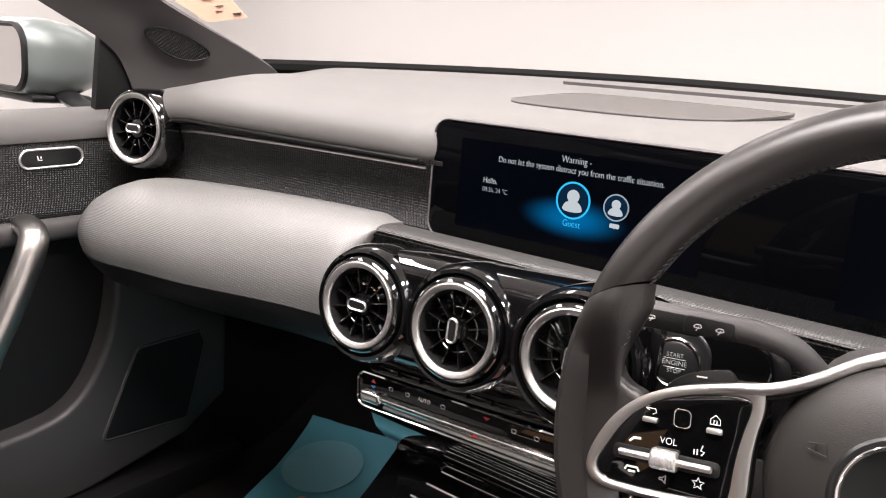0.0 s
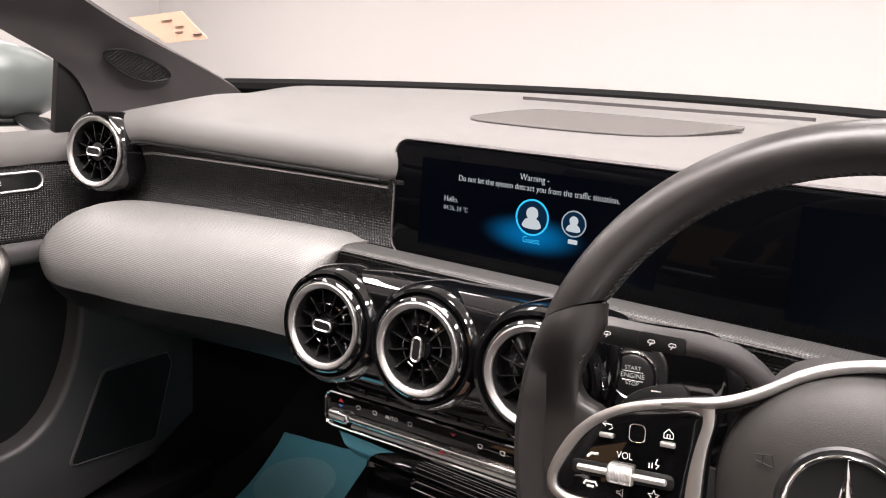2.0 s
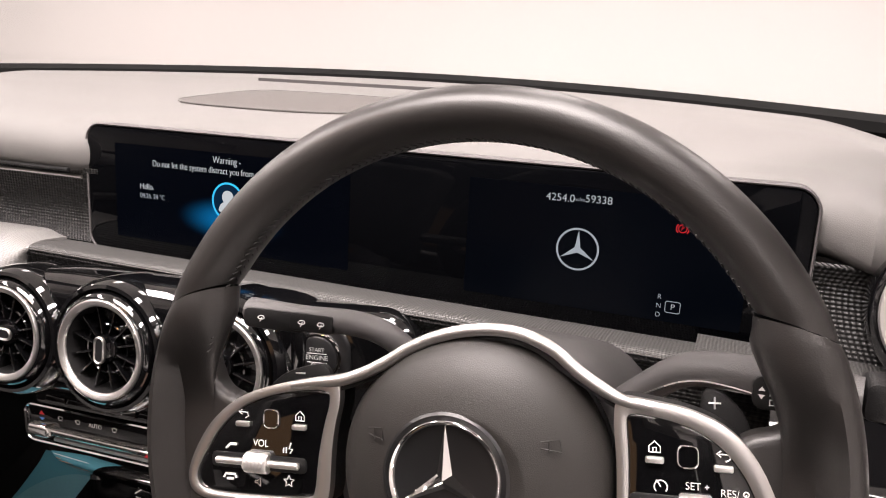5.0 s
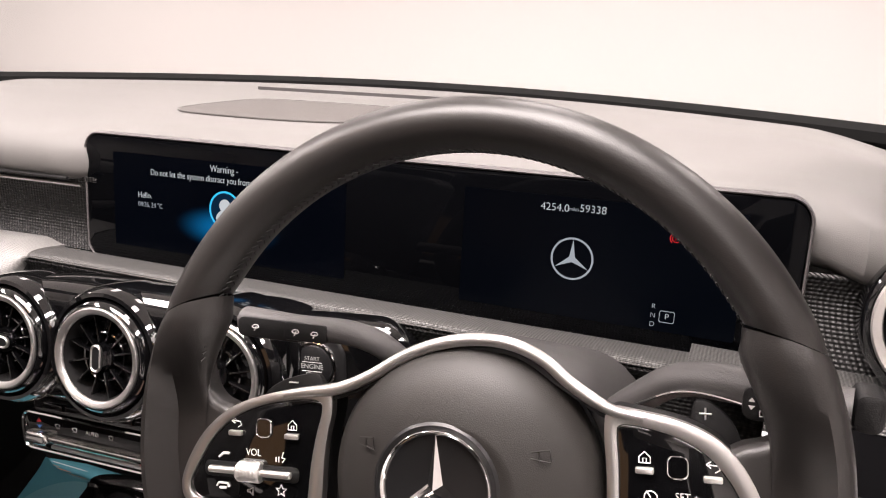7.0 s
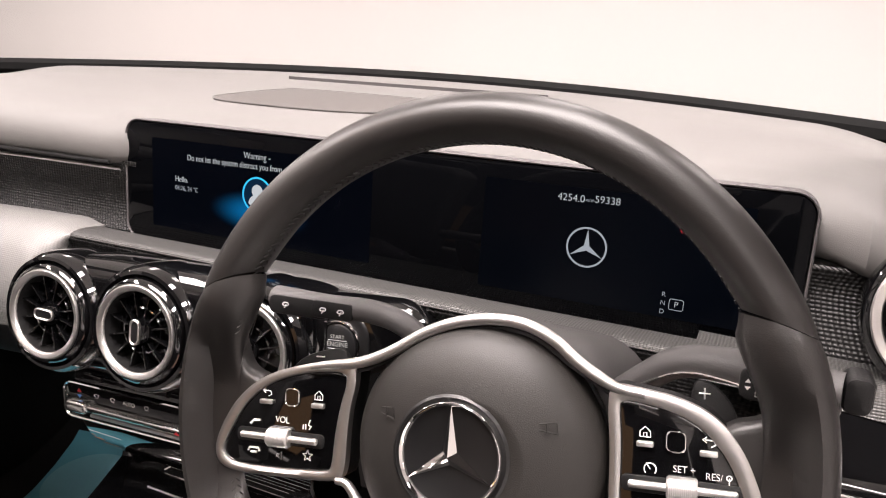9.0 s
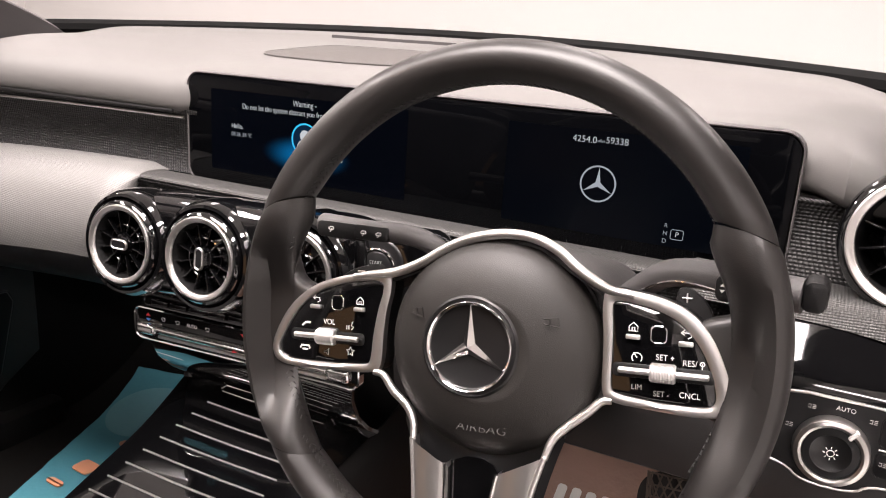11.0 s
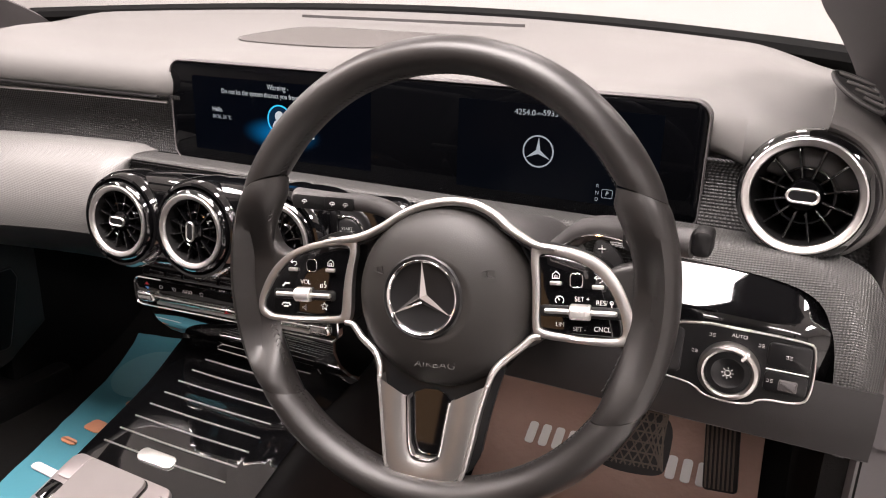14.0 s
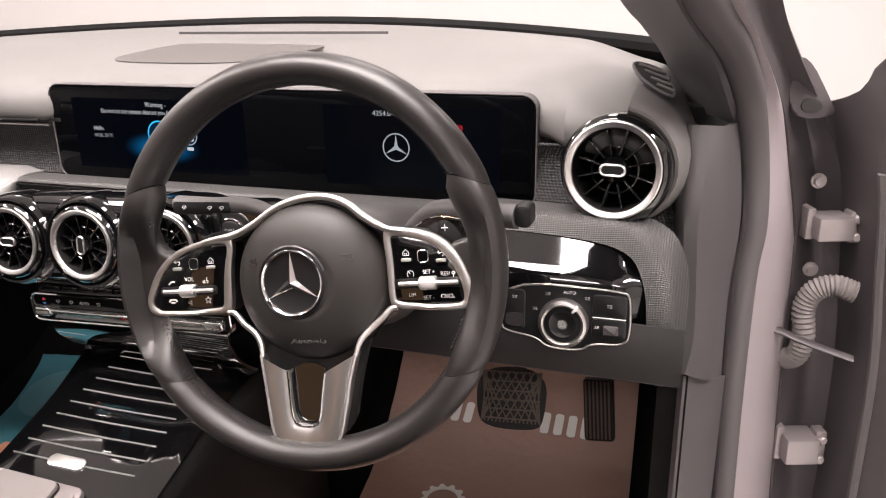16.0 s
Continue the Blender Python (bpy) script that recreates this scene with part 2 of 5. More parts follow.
def revolve(profile, n=48, m=Matrix(), caps=False):
    """Turns a profile of (radius, height) about the local z axis."""
    bm = bmesh.new()
    rings = [[bm.verts.new(m @ Vector((r * math.cos(j * math.tau / n), r * math.sin(j * math.tau / n), h))) for j in range(n)] for r, h in profile]
    for a, b in zip(rings, rings[1:]):
        for j in range(n):
            bm.faces.new((a[j], a[(j + 1) % n], b[(j + 1) % n], b[j]))
    if caps:
        bm.faces.new(rings[0][::-1])
        bm.faces.new(rings[-1])
    return bm


def rounded(w, h, r, n=6):
    """The outline of a rectangle with round corners about the origin."""
    out = []
    for cx, cy, a0 in ((w / 2 - r, h / 2 - r, 0), (-w / 2 + r, h / 2 - r, 90), (-w / 2 + r, -h / 2 + r, 180), (w / 2 - r, -h / 2 + r, 270)):
        for i in range(n + 1):
            a = radians(a0 + 90 * i / n)
            out.append((cx + r * math.cos(a), cy + r * math.sin(a)))
    return out


def slab(outline, depth, m=Matrix(), bevel=0.0, steps=2):
    """A plate of an outline in the local xy plane, from z = 0 to depth, its front edge rounded."""
    bm = bmesh.new()
    n = len(outline)
    cx, cy = sum(p[0] for p in outline) / n, sum(p[1] for p in outline) / n
    size = max(max(abs(p[0] - cx) for p in outline), max(abs(p[1] - cy) for p in outline))
    levels = [(0.0, 0.0)]
    if bevel:
        levels += [(depth - bevel + bevel * math.sin(a), bevel * (1 - math.cos(a))) for a in [i / steps * math.pi / 2 for i in range(steps + 1)]]
    else:
        levels.append((depth, 0.0))
    rings = []
    for z, inset in levels:
        ring = []
        for i, p in enumerate(outline):
            a, b = Vector(outline[i - 1]), Vector(outline[(i + 1) % n])
            t = (b - a).normalized()
            ring.append(bm.verts.new(m @ Vector((p[0] - inset * t.y, p[1] + inset * t.x, z))))
        rings.append(ring)
    for a, b in zip(rings, rings[1:]):
        for j in range(n):
            bm.faces.new((a[j], a[(j + 1) % n], b[(j + 1) % n], b[j]))
    bm.faces.new(rings[0][::-1])
    bm.faces.new(rings[-1])
    return bm


def frame_ring(outer, inner, depth, m=Matrix(), bevel=0.0):
    """A flat rim between two outlines of equal count, domed by bevel."""
    bm = bmesh.new()
    n = len(outer)
    mid = [((a[0] + b[0]) / 2, (a[1] + b[1]) / 2) for a, b in zip(outer, inner)]
    rings = [[bm.verts.new(m @ Vector((*p, z))) for p in pts] for pts, z in ((outer, 0), (outer, depth - bevel), (mid, depth), (inner, depth - bevel), (inner, 0))]
    for a, b in zip(rings, rings[1:]):
        for j in range(n):
            bm.faces.new((a[j], a[(j + 1) % n], b[(j + 1) % n], b[j]))
    return bm


def block(lo, hi, m=Matrix(), bevel=0.0, seg=2):
    bm = bmesh.new()
    bmesh.ops.create_cube(bm, size=1)
    for v in bm.verts:
        v.co = Vector([(lo[i] + hi[i]) / 2 + v.co[i] * (hi[i] - lo[i]) for i in range(3)])
    if bevel:
        bmesh.ops.bevel(bm, geom=list(bm.edges), offset=bevel, segments=seg, affect="EDGES", profile=0.5)
    bmesh.ops.transform(bm, matrix=m, verts=bm.verts)
    return bm


def lettering(name, text, size, m, material, parent, align="CENTER", label="", squeeze=1.0):
    """Raised flat letters in the built-in font, in the local xy plane of m."""
    cu = bpy.data.curves.new(name, "FONT")
    cu.body, cu.size, cu.align_x, cu.align_y, cu.extrude = text, size, align, "CENTER", 0.00012
    cu.offset = -0.012 * size
    tmp = bpy.data.objects.new(name, cu)
    me = bpy.data.meshes.new_from_object(tmp)
    bpy.data.objects.remove(tmp)
    bpy.data.curves.remove(cu)
    me.transform(m @ Matrix.Diagonal((squeeze, 1, 1, 1)))
    me.materials.clear()
    me.materials.append(material)
    ob = new(name, me)
    ob.parent = parent
    if label:
        ob["label"] = label
    return ob


def joined(*bms):
    """Several pieces of one part as one bmesh."""
    out = bmesh.new()
    for b in bms:
        me = bpy.data.meshes.new("piece")
        b.to_mesh(me)
        b.free()
        out.from_mesh(me)
        bpy.data.meshes.remove(me)
    return out


def line(a, b, r, m=Matrix(), n=6):
    """A thin printed stroke."""
    return tube([m @ Vector(a), m @ Vector(b)], r, n)


def strokes(pts_list, r, m):
    return joined(*[tube([m @ Vector((*p, 0.0002)) for p in pts], r, 6) for pts in pts_list])


def smooth01(a, b, x):
    u = max(0.0, min(1.0, (x - a) / (b - a)))
    return u * u * (3 - 2 * u)


# ---- the bay ----
def wall(name, lo, hi, mat, label):
    return tagged(link(name, block(lo, hi), mat, False), label, "wall", kind="structure")


wall("floor", (-6.7, -5.2, -0.45), (5.2, 4.7, -0.35), FLOOR_GREY, "pale grey smooth floor of the photo bay")
wall("ceiling", (-6.7, -5.2, 2.8), (5.2, 4.7, 2.9), WALL_WHITE, "plain white painted ceiling of the bay")
wall("wall_front", (-6.7, 4.5, -0.35), (5.2, 4.7, 2.8), WALL_WHITE, "plain white painted wall ahead of the car")
wall("wall_back", (-6.7, -5.2, -0.35), (5.2, -5.0, 2.8), WALL_WHITE, "plain white painted wall behind the car")
wall("wall_left", (-6.7, -5.0, -0.35), (-6.5, 4.5, 2.8), WALL_WHITE, "plain white painted side wall of the bay")
wall("wall_right", (5.0, -5.0, -0.35), (5.2, 4.5, 2.8), WALL_WHITE, "plain white painted side wall of the bay")

# ---- the dashboard ----
def ws_base(x):
    """The line where the windscreen meets the dash."""
    return Vector((x, 0.64 - 0.62 * x * x, 0.917 - 0.06 * x * x))


def pad_row(x):
    """A cut through the padded dash top, from the windscreen to the seam."""
    b = ws_base(x)
    back = 0.026 * smooth01(-0.125, -0.105, x) * (1 - smooth01(0.512, 0.53, x))
    low = 0.016 * smooth01(0.50, 0.61, abs(x)) + 0.06 * smooth01(0.605, 0.67, abs(x)) ** 1.3
    front = [(b.y + 0.03, b.z - 0.03), (b.y - 0.009, b.z - 0.0085), (0.62 * b.y + 0.38 * 0.31, 0.6 * b.z + 0.4 * 0.868 - 0.006),
             (0.31, 0.876), (0.25, 0.866), (0.215 + 0.6 * back, 0.859), (0.192 + back, 0.85), (0.18 + back, 0.836), (0.178 + back, 0.822), (0.183 + back, 0.811), (0.2 + back, 0.806)]
    rows = spline([(x, y, z - low * (1 - smooth01(0.4, 0.62, y))) for y, z in front], 26)
    return rows


dash = thing("dashboard", "dark grey soft-touch car dashboard with an embossed padded shelf", "dashboard")
xs = [-0.668 + i * 0.0167 for i in range(81)]
part("dash_pad", loft([pad_row(x) for x in xs], thick=0.008), PAD, dash, "soft grey grained upper dash skin")
part("dash_core", block((-0.64, 0.225, 0.585), (0.66, 0.62, 0.80), bevel=0.01), PLASTIC, dash)


def band_rows(x0, x1, n, lowest):
    out = []
    for i in range(n + 1):
        x = x0 + (x1 - x0) * i / n
        sag = 0.09 * max(0.0, -x - 0.1) ** 2
        out.append(spline([(x, 0.198, 0.812 - 0.4 * sag), (x, 0.202, 0.80 - 0.5 * sag), (x, 0.212, 0.775 - 0.8 * sag), (x, 0.212, 0.755 - sag), (x, 0.2, lowest - sag)], 10))
    return out


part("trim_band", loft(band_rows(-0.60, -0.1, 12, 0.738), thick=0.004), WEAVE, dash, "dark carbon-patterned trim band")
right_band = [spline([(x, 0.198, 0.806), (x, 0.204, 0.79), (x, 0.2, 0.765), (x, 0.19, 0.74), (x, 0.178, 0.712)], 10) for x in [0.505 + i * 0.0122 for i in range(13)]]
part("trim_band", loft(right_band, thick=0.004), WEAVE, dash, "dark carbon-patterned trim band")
part("seam_piping", tube([Vector((x, 0.1965, 0.8025 - 0.4 * 0.09 * max(0.0, -x - 0.1) ** 2 - 0.012 * smooth01(0.50, 0.61, abs(x)))) for x in [-0.53 + i * 0.0205 for i in range(21)]], 0.0019, 8), ALU, dash, "light edge of the trim band")
part("seam", tube([Vector((x, 0.181, 0.8105 - 0.016 * smooth01(0.50, 0.61, abs(x)))) for x in [-0.6 + i * 0.024 for i in range(21)]], 0.0018, 8), PIANO_PLATE, dash)


def shelf_top(x):
    return 0.746 - 0.09 * max(0.0, -x - 0.1) ** 2


def shelf_row(x):
    z = shelf_top(x)
    e = max(0.0, (-x - 0.53) / 0.115)
    f = math.sqrt(max(0.0, 1 - min(1.0, e) ** 2.2))
    cy, cz = 0.15, z - 0.07
    base = [(0.207, 0.0), (0.17, 0.003), (0.135, -0.003), (0.104, -0.02), (0.086, -0.048), (0.083, -0.078), (0.094, -0.11), (0.122, -0.138), (0.165, -0.15), (0.21, -0.15)]
    thin = [(0.207, -0.005), (0.180, -0.003), (0.166, -0.003), (0.158, -0.0045), (0.1545, -0.007), (0.156, -0.0095), (0.165, -0.0115), (0.17, -0.05), (0.175, -0.1), (0.2, -0.15)]
    recede = 0.034 * smooth01(-0.42, -0.18, x)
    base = [(y + recede * max(0.0, (0.19 - y) / 0.107), dz) for y, dz in base]
    w = smooth01(-0.178, -0.145, x)
    base = [(a[0] + w * (c[0] - a[0]), a[1] + w * (c[1] - a[1])) for a, c in zip(base, thin)]
    return spline([(x, cy + (y - cy) * (0.25 + 0.75 * f), cz + (z + dz - cz) * (0.06 + 0.94 * f)) for y, dz in base], 30)


shelf_rows = [shelf_row(x) for x in [-0.645, -0.643, -0.64, -0.634, -0.626, -0.616, -0.604] + [-0.59 + i * 0.0239 for i in range(18)] + [-0.177, -0.17, -0.163, -0.156, -0.15, -0.145]]
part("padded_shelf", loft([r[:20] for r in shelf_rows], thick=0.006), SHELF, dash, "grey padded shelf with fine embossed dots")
part("shelf_underside", loft([r[19:] for r in shelf_rows], thick=0.004), PIANO_PLATE, dash, "smooth satin black underside")


lip = [spline([(x, 0.207, 0.7385), (x, 0.180, 0.7405), (x, 0.166, 0.7415), (x, 0.158, 0.7408), (x, 0.1545, 0.7385), (x, 0.156, 0.7362), (x, 0.165, 0.7345)], 16) for x in [-0.150 + i * 0.0284 for i in range(24)]]
part("padded_lip", loft(lip, thick=0.004), SHELF_SHADED, dash, "grey dotted lip under the display, shelf skin with shade in its colour")
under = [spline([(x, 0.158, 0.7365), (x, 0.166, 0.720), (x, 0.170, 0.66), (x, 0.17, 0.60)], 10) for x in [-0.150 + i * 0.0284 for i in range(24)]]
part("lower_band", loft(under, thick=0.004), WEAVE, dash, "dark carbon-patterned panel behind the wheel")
arch_in = spline([(0.44, 0.14, 0.730), (0.54, 0.136, 0.729), (0.60, 0.126, 0.722), (0.621, 0.112, 0.70), (0.628, 0.1, 0.66), (0.626, 0.102, 0.605)], 24)
arch_mid = spline([(0.44, 0.152, 0.746), (0.545, 0.146, 0.745), (0.615, 0.132, 0.738), (0.641, 0.113, 0.71), (0.648, 0.1, 0.66), (0.646, 0.104, 0.6)], 24)
arch_out = spline([(0.44, 0.19, 0.748), (0.56, 0.182, 0.747), (0.632, 0.16, 0.742), (0.658, 0.142, 0.712), (0.663, 0.132, 0.66), (0.661, 0.135, 0.595)], 24)
part("side_arch", loft([spline([a, b, c], 6) for a, b, c in zip(arch_in, arch_mid, arch_out)], thick=0.005), SHELF_SHADED, dash, "embossed padded arch round the gloss panel, in the shaded shelf skin")
knee = [spline([(x, 0.101, 0.662), (x, 0.098, 0.64), (x, 0.102, 0.615), (x, 0.116, 0.602), (x, 0.2, 0.598), (x, 0.34, 0.63)], 14) for x in [0.22 + i * 0.0201 for i in range(23)]]
part("knee_panel", loft(knee, thick=0.005), KNEE, dash, "matt dark grey knee panel under the switches")
for s in (-1, 1):
    rows = []
    for i in range(15):
        a = radians(80 - i * 12 if s > 0 else 180 - i * 25.72)
        ca, sa = math.cos(a) * s, math.sin(a)
        ring = ((0.05, 0.172), (0.057, 0.164), (0.064, 0.17), (0.07, 0.195), (0.073, 0.25), (0.072, 0.33)) if s > 0 else ((0.048, 0.19), (0.052, 0.192), (0.0525, 0.2), (0.053, 0.215), (0.053, 0.25), (0.053, 0.33))
        rows.append(spline([(s * 0.585 + ca * r, y, 0.791 + sa * r * (1.0 if sa > 0 else 0.9)) for r, y in ring], 12))
    part("vent_surround", loft(rows, thick=0.003), PAD if s > 0 else PAD_DARK, dash)
# speaker field and demister slot in the dash top
speaker = thing("dash_speaker", "flush brown-grey cloth speaker cover in the dash top", "speaker cover")
SP = pose(0.06, 0.345, 0.879, 7.0, 0, 0)
out = [(-0.155, -0.03), (-0.15, -0.055), (-0.12, -0.066), (0.0, -0.07), (0.075, -0.05), (0.115, 0.036), (0.112, 0.052), (-0.1, 0.06), (-0.13, 0.045)]


def softened(poly, rounds=3):
    """Cuts the corners of an outline round."""
    for _ in range(rounds):
        poly = [q for i in range(len(poly)) for q in ((0.75 * poly[i][0] + 0.25 * poly[(i + 1) % len(poly)][0], 0.75 * poly[i][1] + 0.25 * poly[(i + 1) % len(poly)][1]),
                                                      (0.25 * poly[i][0] + 0.75 * poly[(i + 1) % len(poly)][0], 0.25 * poly[i][1] + 0.75 * poly[(i + 1) % len(poly)][1]))]
    return poly


SPK_CLOTH = dotted("speaker_cloth", (0.085, 0.077, 0.072), 0.7, 0.0024, ((1, 0, 0), (0, 1, 0)), depth=0.0004, tint=0.6)
part("cover", slab(softened(out), 0.0026, SP, 0.001), SPK_CLOTH, speaker)
part("rim", tube([SP @ Vector((x * 1.005, y * 1.01, 0.003)) for x, y in softened(out) + [softened(out)[0]]], 0.0004, 6), PAD, speaker)
slot = thing("demister_slot", "narrow dark grey demister slot along the windscreen", "air vent")
part("slot_opening", slab(rounded(0.36, 0.0018, 0.0008, 3), 0.0040, pose(0.04, 0.503, 0.897, 5, 0, 0)), PAD_DARK, slot)

# ---- air vents ----
def air_vent(x, y, z, k, tilt, yaw, knob_turn, label):
    m = pose(x, y, z, 90 - tilt, 0, yaw) @ Matrix.Scale(k, 4)
    v = thing("air_vent", label, "air vent", "round turbine air vents")
    collar = part("collar", revolve([(0.0485, -0.035), (0.0478, -0.018), (0.0465, -0.005), (0.0445, 0.0), (0.042, 0.0015), (0.0405, 0.0)], 56, m), PIANO, v, "gloss black collar")
    part("ring", revolve([(0.0412, -0.001), (0.0409, 0.0022), (0.0398, 0.0028), (0.0360, 0.0017), (0.0352, 0.0006), (0.0350, -0.001)], 64, m), ALU_SATIN, collar, "satin aluminium ring")
    part("barrel", revolve([(0.0353, 0.0), (0.0345, -0.003), (0.0325, -0.022), (0.030, -0.04), (0.0, -0.041)], 40, m), PLASTIC, v)
    vane = None
    for i in range(12):
        a = m @ pose(0, 0, 0, 0, 0, 15 + i * 30)
        if vane is None:
            vane = part("vane", block((0.0125, -0.0008, -0.03), (0.034, 0.0008, -0.0045), bevel=0.0005, seg=2), PIANO, v)
            vane.matrix_world = a
        else:
            c = vane.copy()
            scene.collection.objects.link(c)
            c.parent, c.matrix_world = v, a
    part("inner_ring", revolve([(0.0205, -0.026), (0.0205, -0.0075), (0.0195, -0.0068), (0.0187, -0.0075), (0.0187, -0.026)], 40, m), PIANO, v)
    part("hub", revolve([(0.0125, -0.035), (0.0122, -0.008), (0.0105, -0.0045), (0.0, -0.004)], 32, m), PIANO, v)
    t = m @ pose(0, 0, -0.006, 0, 0, knob_turn)
    knob = part("knob", slab(rounded(0.0225, 0.0105, 0.005, 6), 0.0075, t, 0.0015), PIANO, v)
    part("knob_rim", frame_ring(rounded(0.0225, 0.0105, 0.00524, 6), rounded(0.0185, 0.0066, 0.0032, 6), 0.0088, t, 0.0008), ALU, knob, "satin silver rim")
    part("knob_insert", slab(rounded(0.0184, 0.0065, 0.0032, 6), 0.008, t), PIANO_PLATE, knob)
    return v


air_vent(-0.58, 0.158, 0.792, 1.13, 4, 12, 0, "round side air vent with aluminium ring by the passenger door")
air_vent(0.585, 0.155, 0.791, 1.13, 6, -8, 0, "round side air vent with aluminium ring by the driver's door")
air_vent(-0.109, 0.094, 0.680, 1.0, 6, 3, 0, "round centre air vent with its control turned flat")
air_vent(0.0, 0.094, 0.685, 1.0, 6, 3, 90, "round centre air vent with its control turned upright")
air_vent(0.109, 0.097, 0.690, 1.0, 6, 3, 90, "round centre air vent partly behind the steering wheel")

# ---- gloss centre pod with the start button ----
pod = thing("vent_pod", "piano black rounded pod round the centre vents", "dash panel")
POD_EDGE = [(-0.183, 0.666), (-0.177, 0.693), (-0.157, 0.715), (-0.125, 0.7275), (-0.080, 0.7330), (-0.030, 0.7350), (0.030, 0.7372), (0.090, 0.7395), (0.150, 0.7410), (0.168, 0.736), (0.172, 0.700), (0.166, 0.655), (0.150, 0.640), (0.1, 0.636), (0.0, 0.628), (-0.1, 0.621), (-0.147, 0.622), (-0.174, 0.640)]
part("pod_shell", slab(softened(POD_EDGE[::-1], 2), 0.052, pose(0, 0.162, 0, 90, 0, 0), 0.020, 7), PIANO, pod)
PODR = pose(0.178, 0.182, 0.690, 90, 0, 6) @ pose(0, 0, 0, 0, 0, 3.0)
part("button_panel", slab(rounded(0.15, 0.096, 0.034, 10), 0.052, PODR, 0.014, 6), PIANO, pod)
for x, z in ((-0.0545, 0.7130), (0.0545, 0.7180)):
    # a three-cornered facet between two hoods, tilted to the ceiling
    part("facet", slab(softened([(-0.023, 0.013), (-0.006, -0.022), (0.006, -0.008), (0.032, 0.009)], 2), 0.005, pose(x, 0.122, z, 62, 0, 3), 0.002), PIANO_PLATE, pod, "grey-sheened moulded facet")
for x, z in ((-0.109, 0.680), (0.0, 0.685), (0.109, 0.690)):
    part("hood", revolve([(0.0470, -0.006), (0.0490, -0.0035), (0.0520, -0.0040), (0.0550, -0.0085), (0.0568, -0.017), (0.0575, -0.030), (0.0575, -0.055)], 64, pose(x, 0.094, z, 84, 0, 3)), PIANO, pod, "gloss black rounded hood")
start = thing("start_button", "round black engine start button with lit lettering", "button")
SB = pose(0.179, 0.129, 0.702, 86, 0, 4) @ pose(0, 0, 0, 0, 0, 4)
part("bezel", slab(rounded(0.05, 0.056, 0.022, 8), 0.006, SB @ pose(0, 0, -0.004), 0.003, 3), PIANO_PLATE, start)
part("rim", revolve([(0.0195, 0.001), (0.0192, 0.0042), (0.0182, 0.0048), (0.0168, 0.0036), (0.0162, 0.001)], 40, SB), CHROME, start, "thin chrome rim")
part("cap", revolve([(0.0162, 0.0), (0.016, 0.0035), (0.0145, 0.0045), (0.0, 0.0042)], 40, SB), PIANO_PLATE, start)
for text, y, size in (("START", 0.0060, 0.0043), ("ENGINE", 0.0, 0.0052), ("STOP", -0.0060, 0.0043)):
    lettering("letters", text, size, SB @ pose(0, y, 0.0048), GLOW_LABEL, start)
part("rule", strokes([[(-0.008, 0.0033), (0.008, 0.0033)], [(-0.008, -0.0035), (0.008, -0.0035)]], 0.0002, SB @ pose(0, 0, 0.0046)), PRINT_WHITE, start)

# ---- the wide display ----
display = thing("wide_display", "wide black glass double display on the dashboard, switched on", "display")
DM = pose(0.1955, 0.211, 0.7945, 90, 0, 0)
DW, DH = 0.616, 0.117
part("housing", slab(rounded(DW, DH, 0.016, 8), 0.0145, DM @ pose(0, 0, -0.012), 0.003), PIANO_PLATE, display)
part("rim", frame_ring(rounded(DW + 0.003, DH + 0.003, 0.0175, 8), rounded(DW - 0.001, DH - 0.001, 0.0155, 8), 0.0160, DM, 0.0008), TRIM_GREY, display, "thin satin metal edge")
part("glass", slab(rounded(DW - 0.003, DH - 0.003, 0.0145, 8), 0.0155, DM, 0.0005), GLASS_BLACK, display, "glossy black glass")
part("stand", block((0.05, 0.205, 0.735), (0.36, 0.24, 0.80), bevel=0.006), PLASTIC, display)
DF = DM @ pose(0, 0, 0.0157)


def on_glass(x, z):
    return DF @ pose(x - 0.1955, z - 0.7945, 0)


left_field = part("screen_field", slab(rounded(0.243, 0.086, 0.001, 2), 0.0001, on_glass(0.043, 0.795)), GLOW_POOL, display, "dark blue lit screen")
right_field = part("screen_field", slab(rounded(0.2, 0.088, 0.001, 2), 0.0001, on_glass(0.366, 0.795)), GLOW_DEEP, display, "almost black lit screen")
lettering("letters", "Warning -", 0.0088, on_glass(0.0455, 0.8315) @ pose(0, 0, 0.0004), GLOW_WHITE, display, squeeze=0.82)
lettering("letters", "Do not let the system distract you from the traffic situation.", 0.0080, on_glass(0.046, 0.8225) @ pose(0, 0, 0.0004), GLOW_WHITE, display, squeeze=0.83)
lettering("letters", "Hello.", 0.0078, on_glass(-0.050, 0.801) @ pose(0, 0, 0.0004), GLOW_WHITE, display, "LEFT", squeeze=0.86)
lettering("letters", "04:26, 24 °C", 0.0064, on_glass(-0.050, 0.7925) @ pose(0, 0, 0.0004), GLOW_DIM, display, "LEFT", squeeze=0.86)
lettering("letters", "Guest", 0.0085, on_glass(0.0475, 0.7755) @ pose(0, 0, 0.0006), GLOW_CYAN, display, squeeze=0.85)


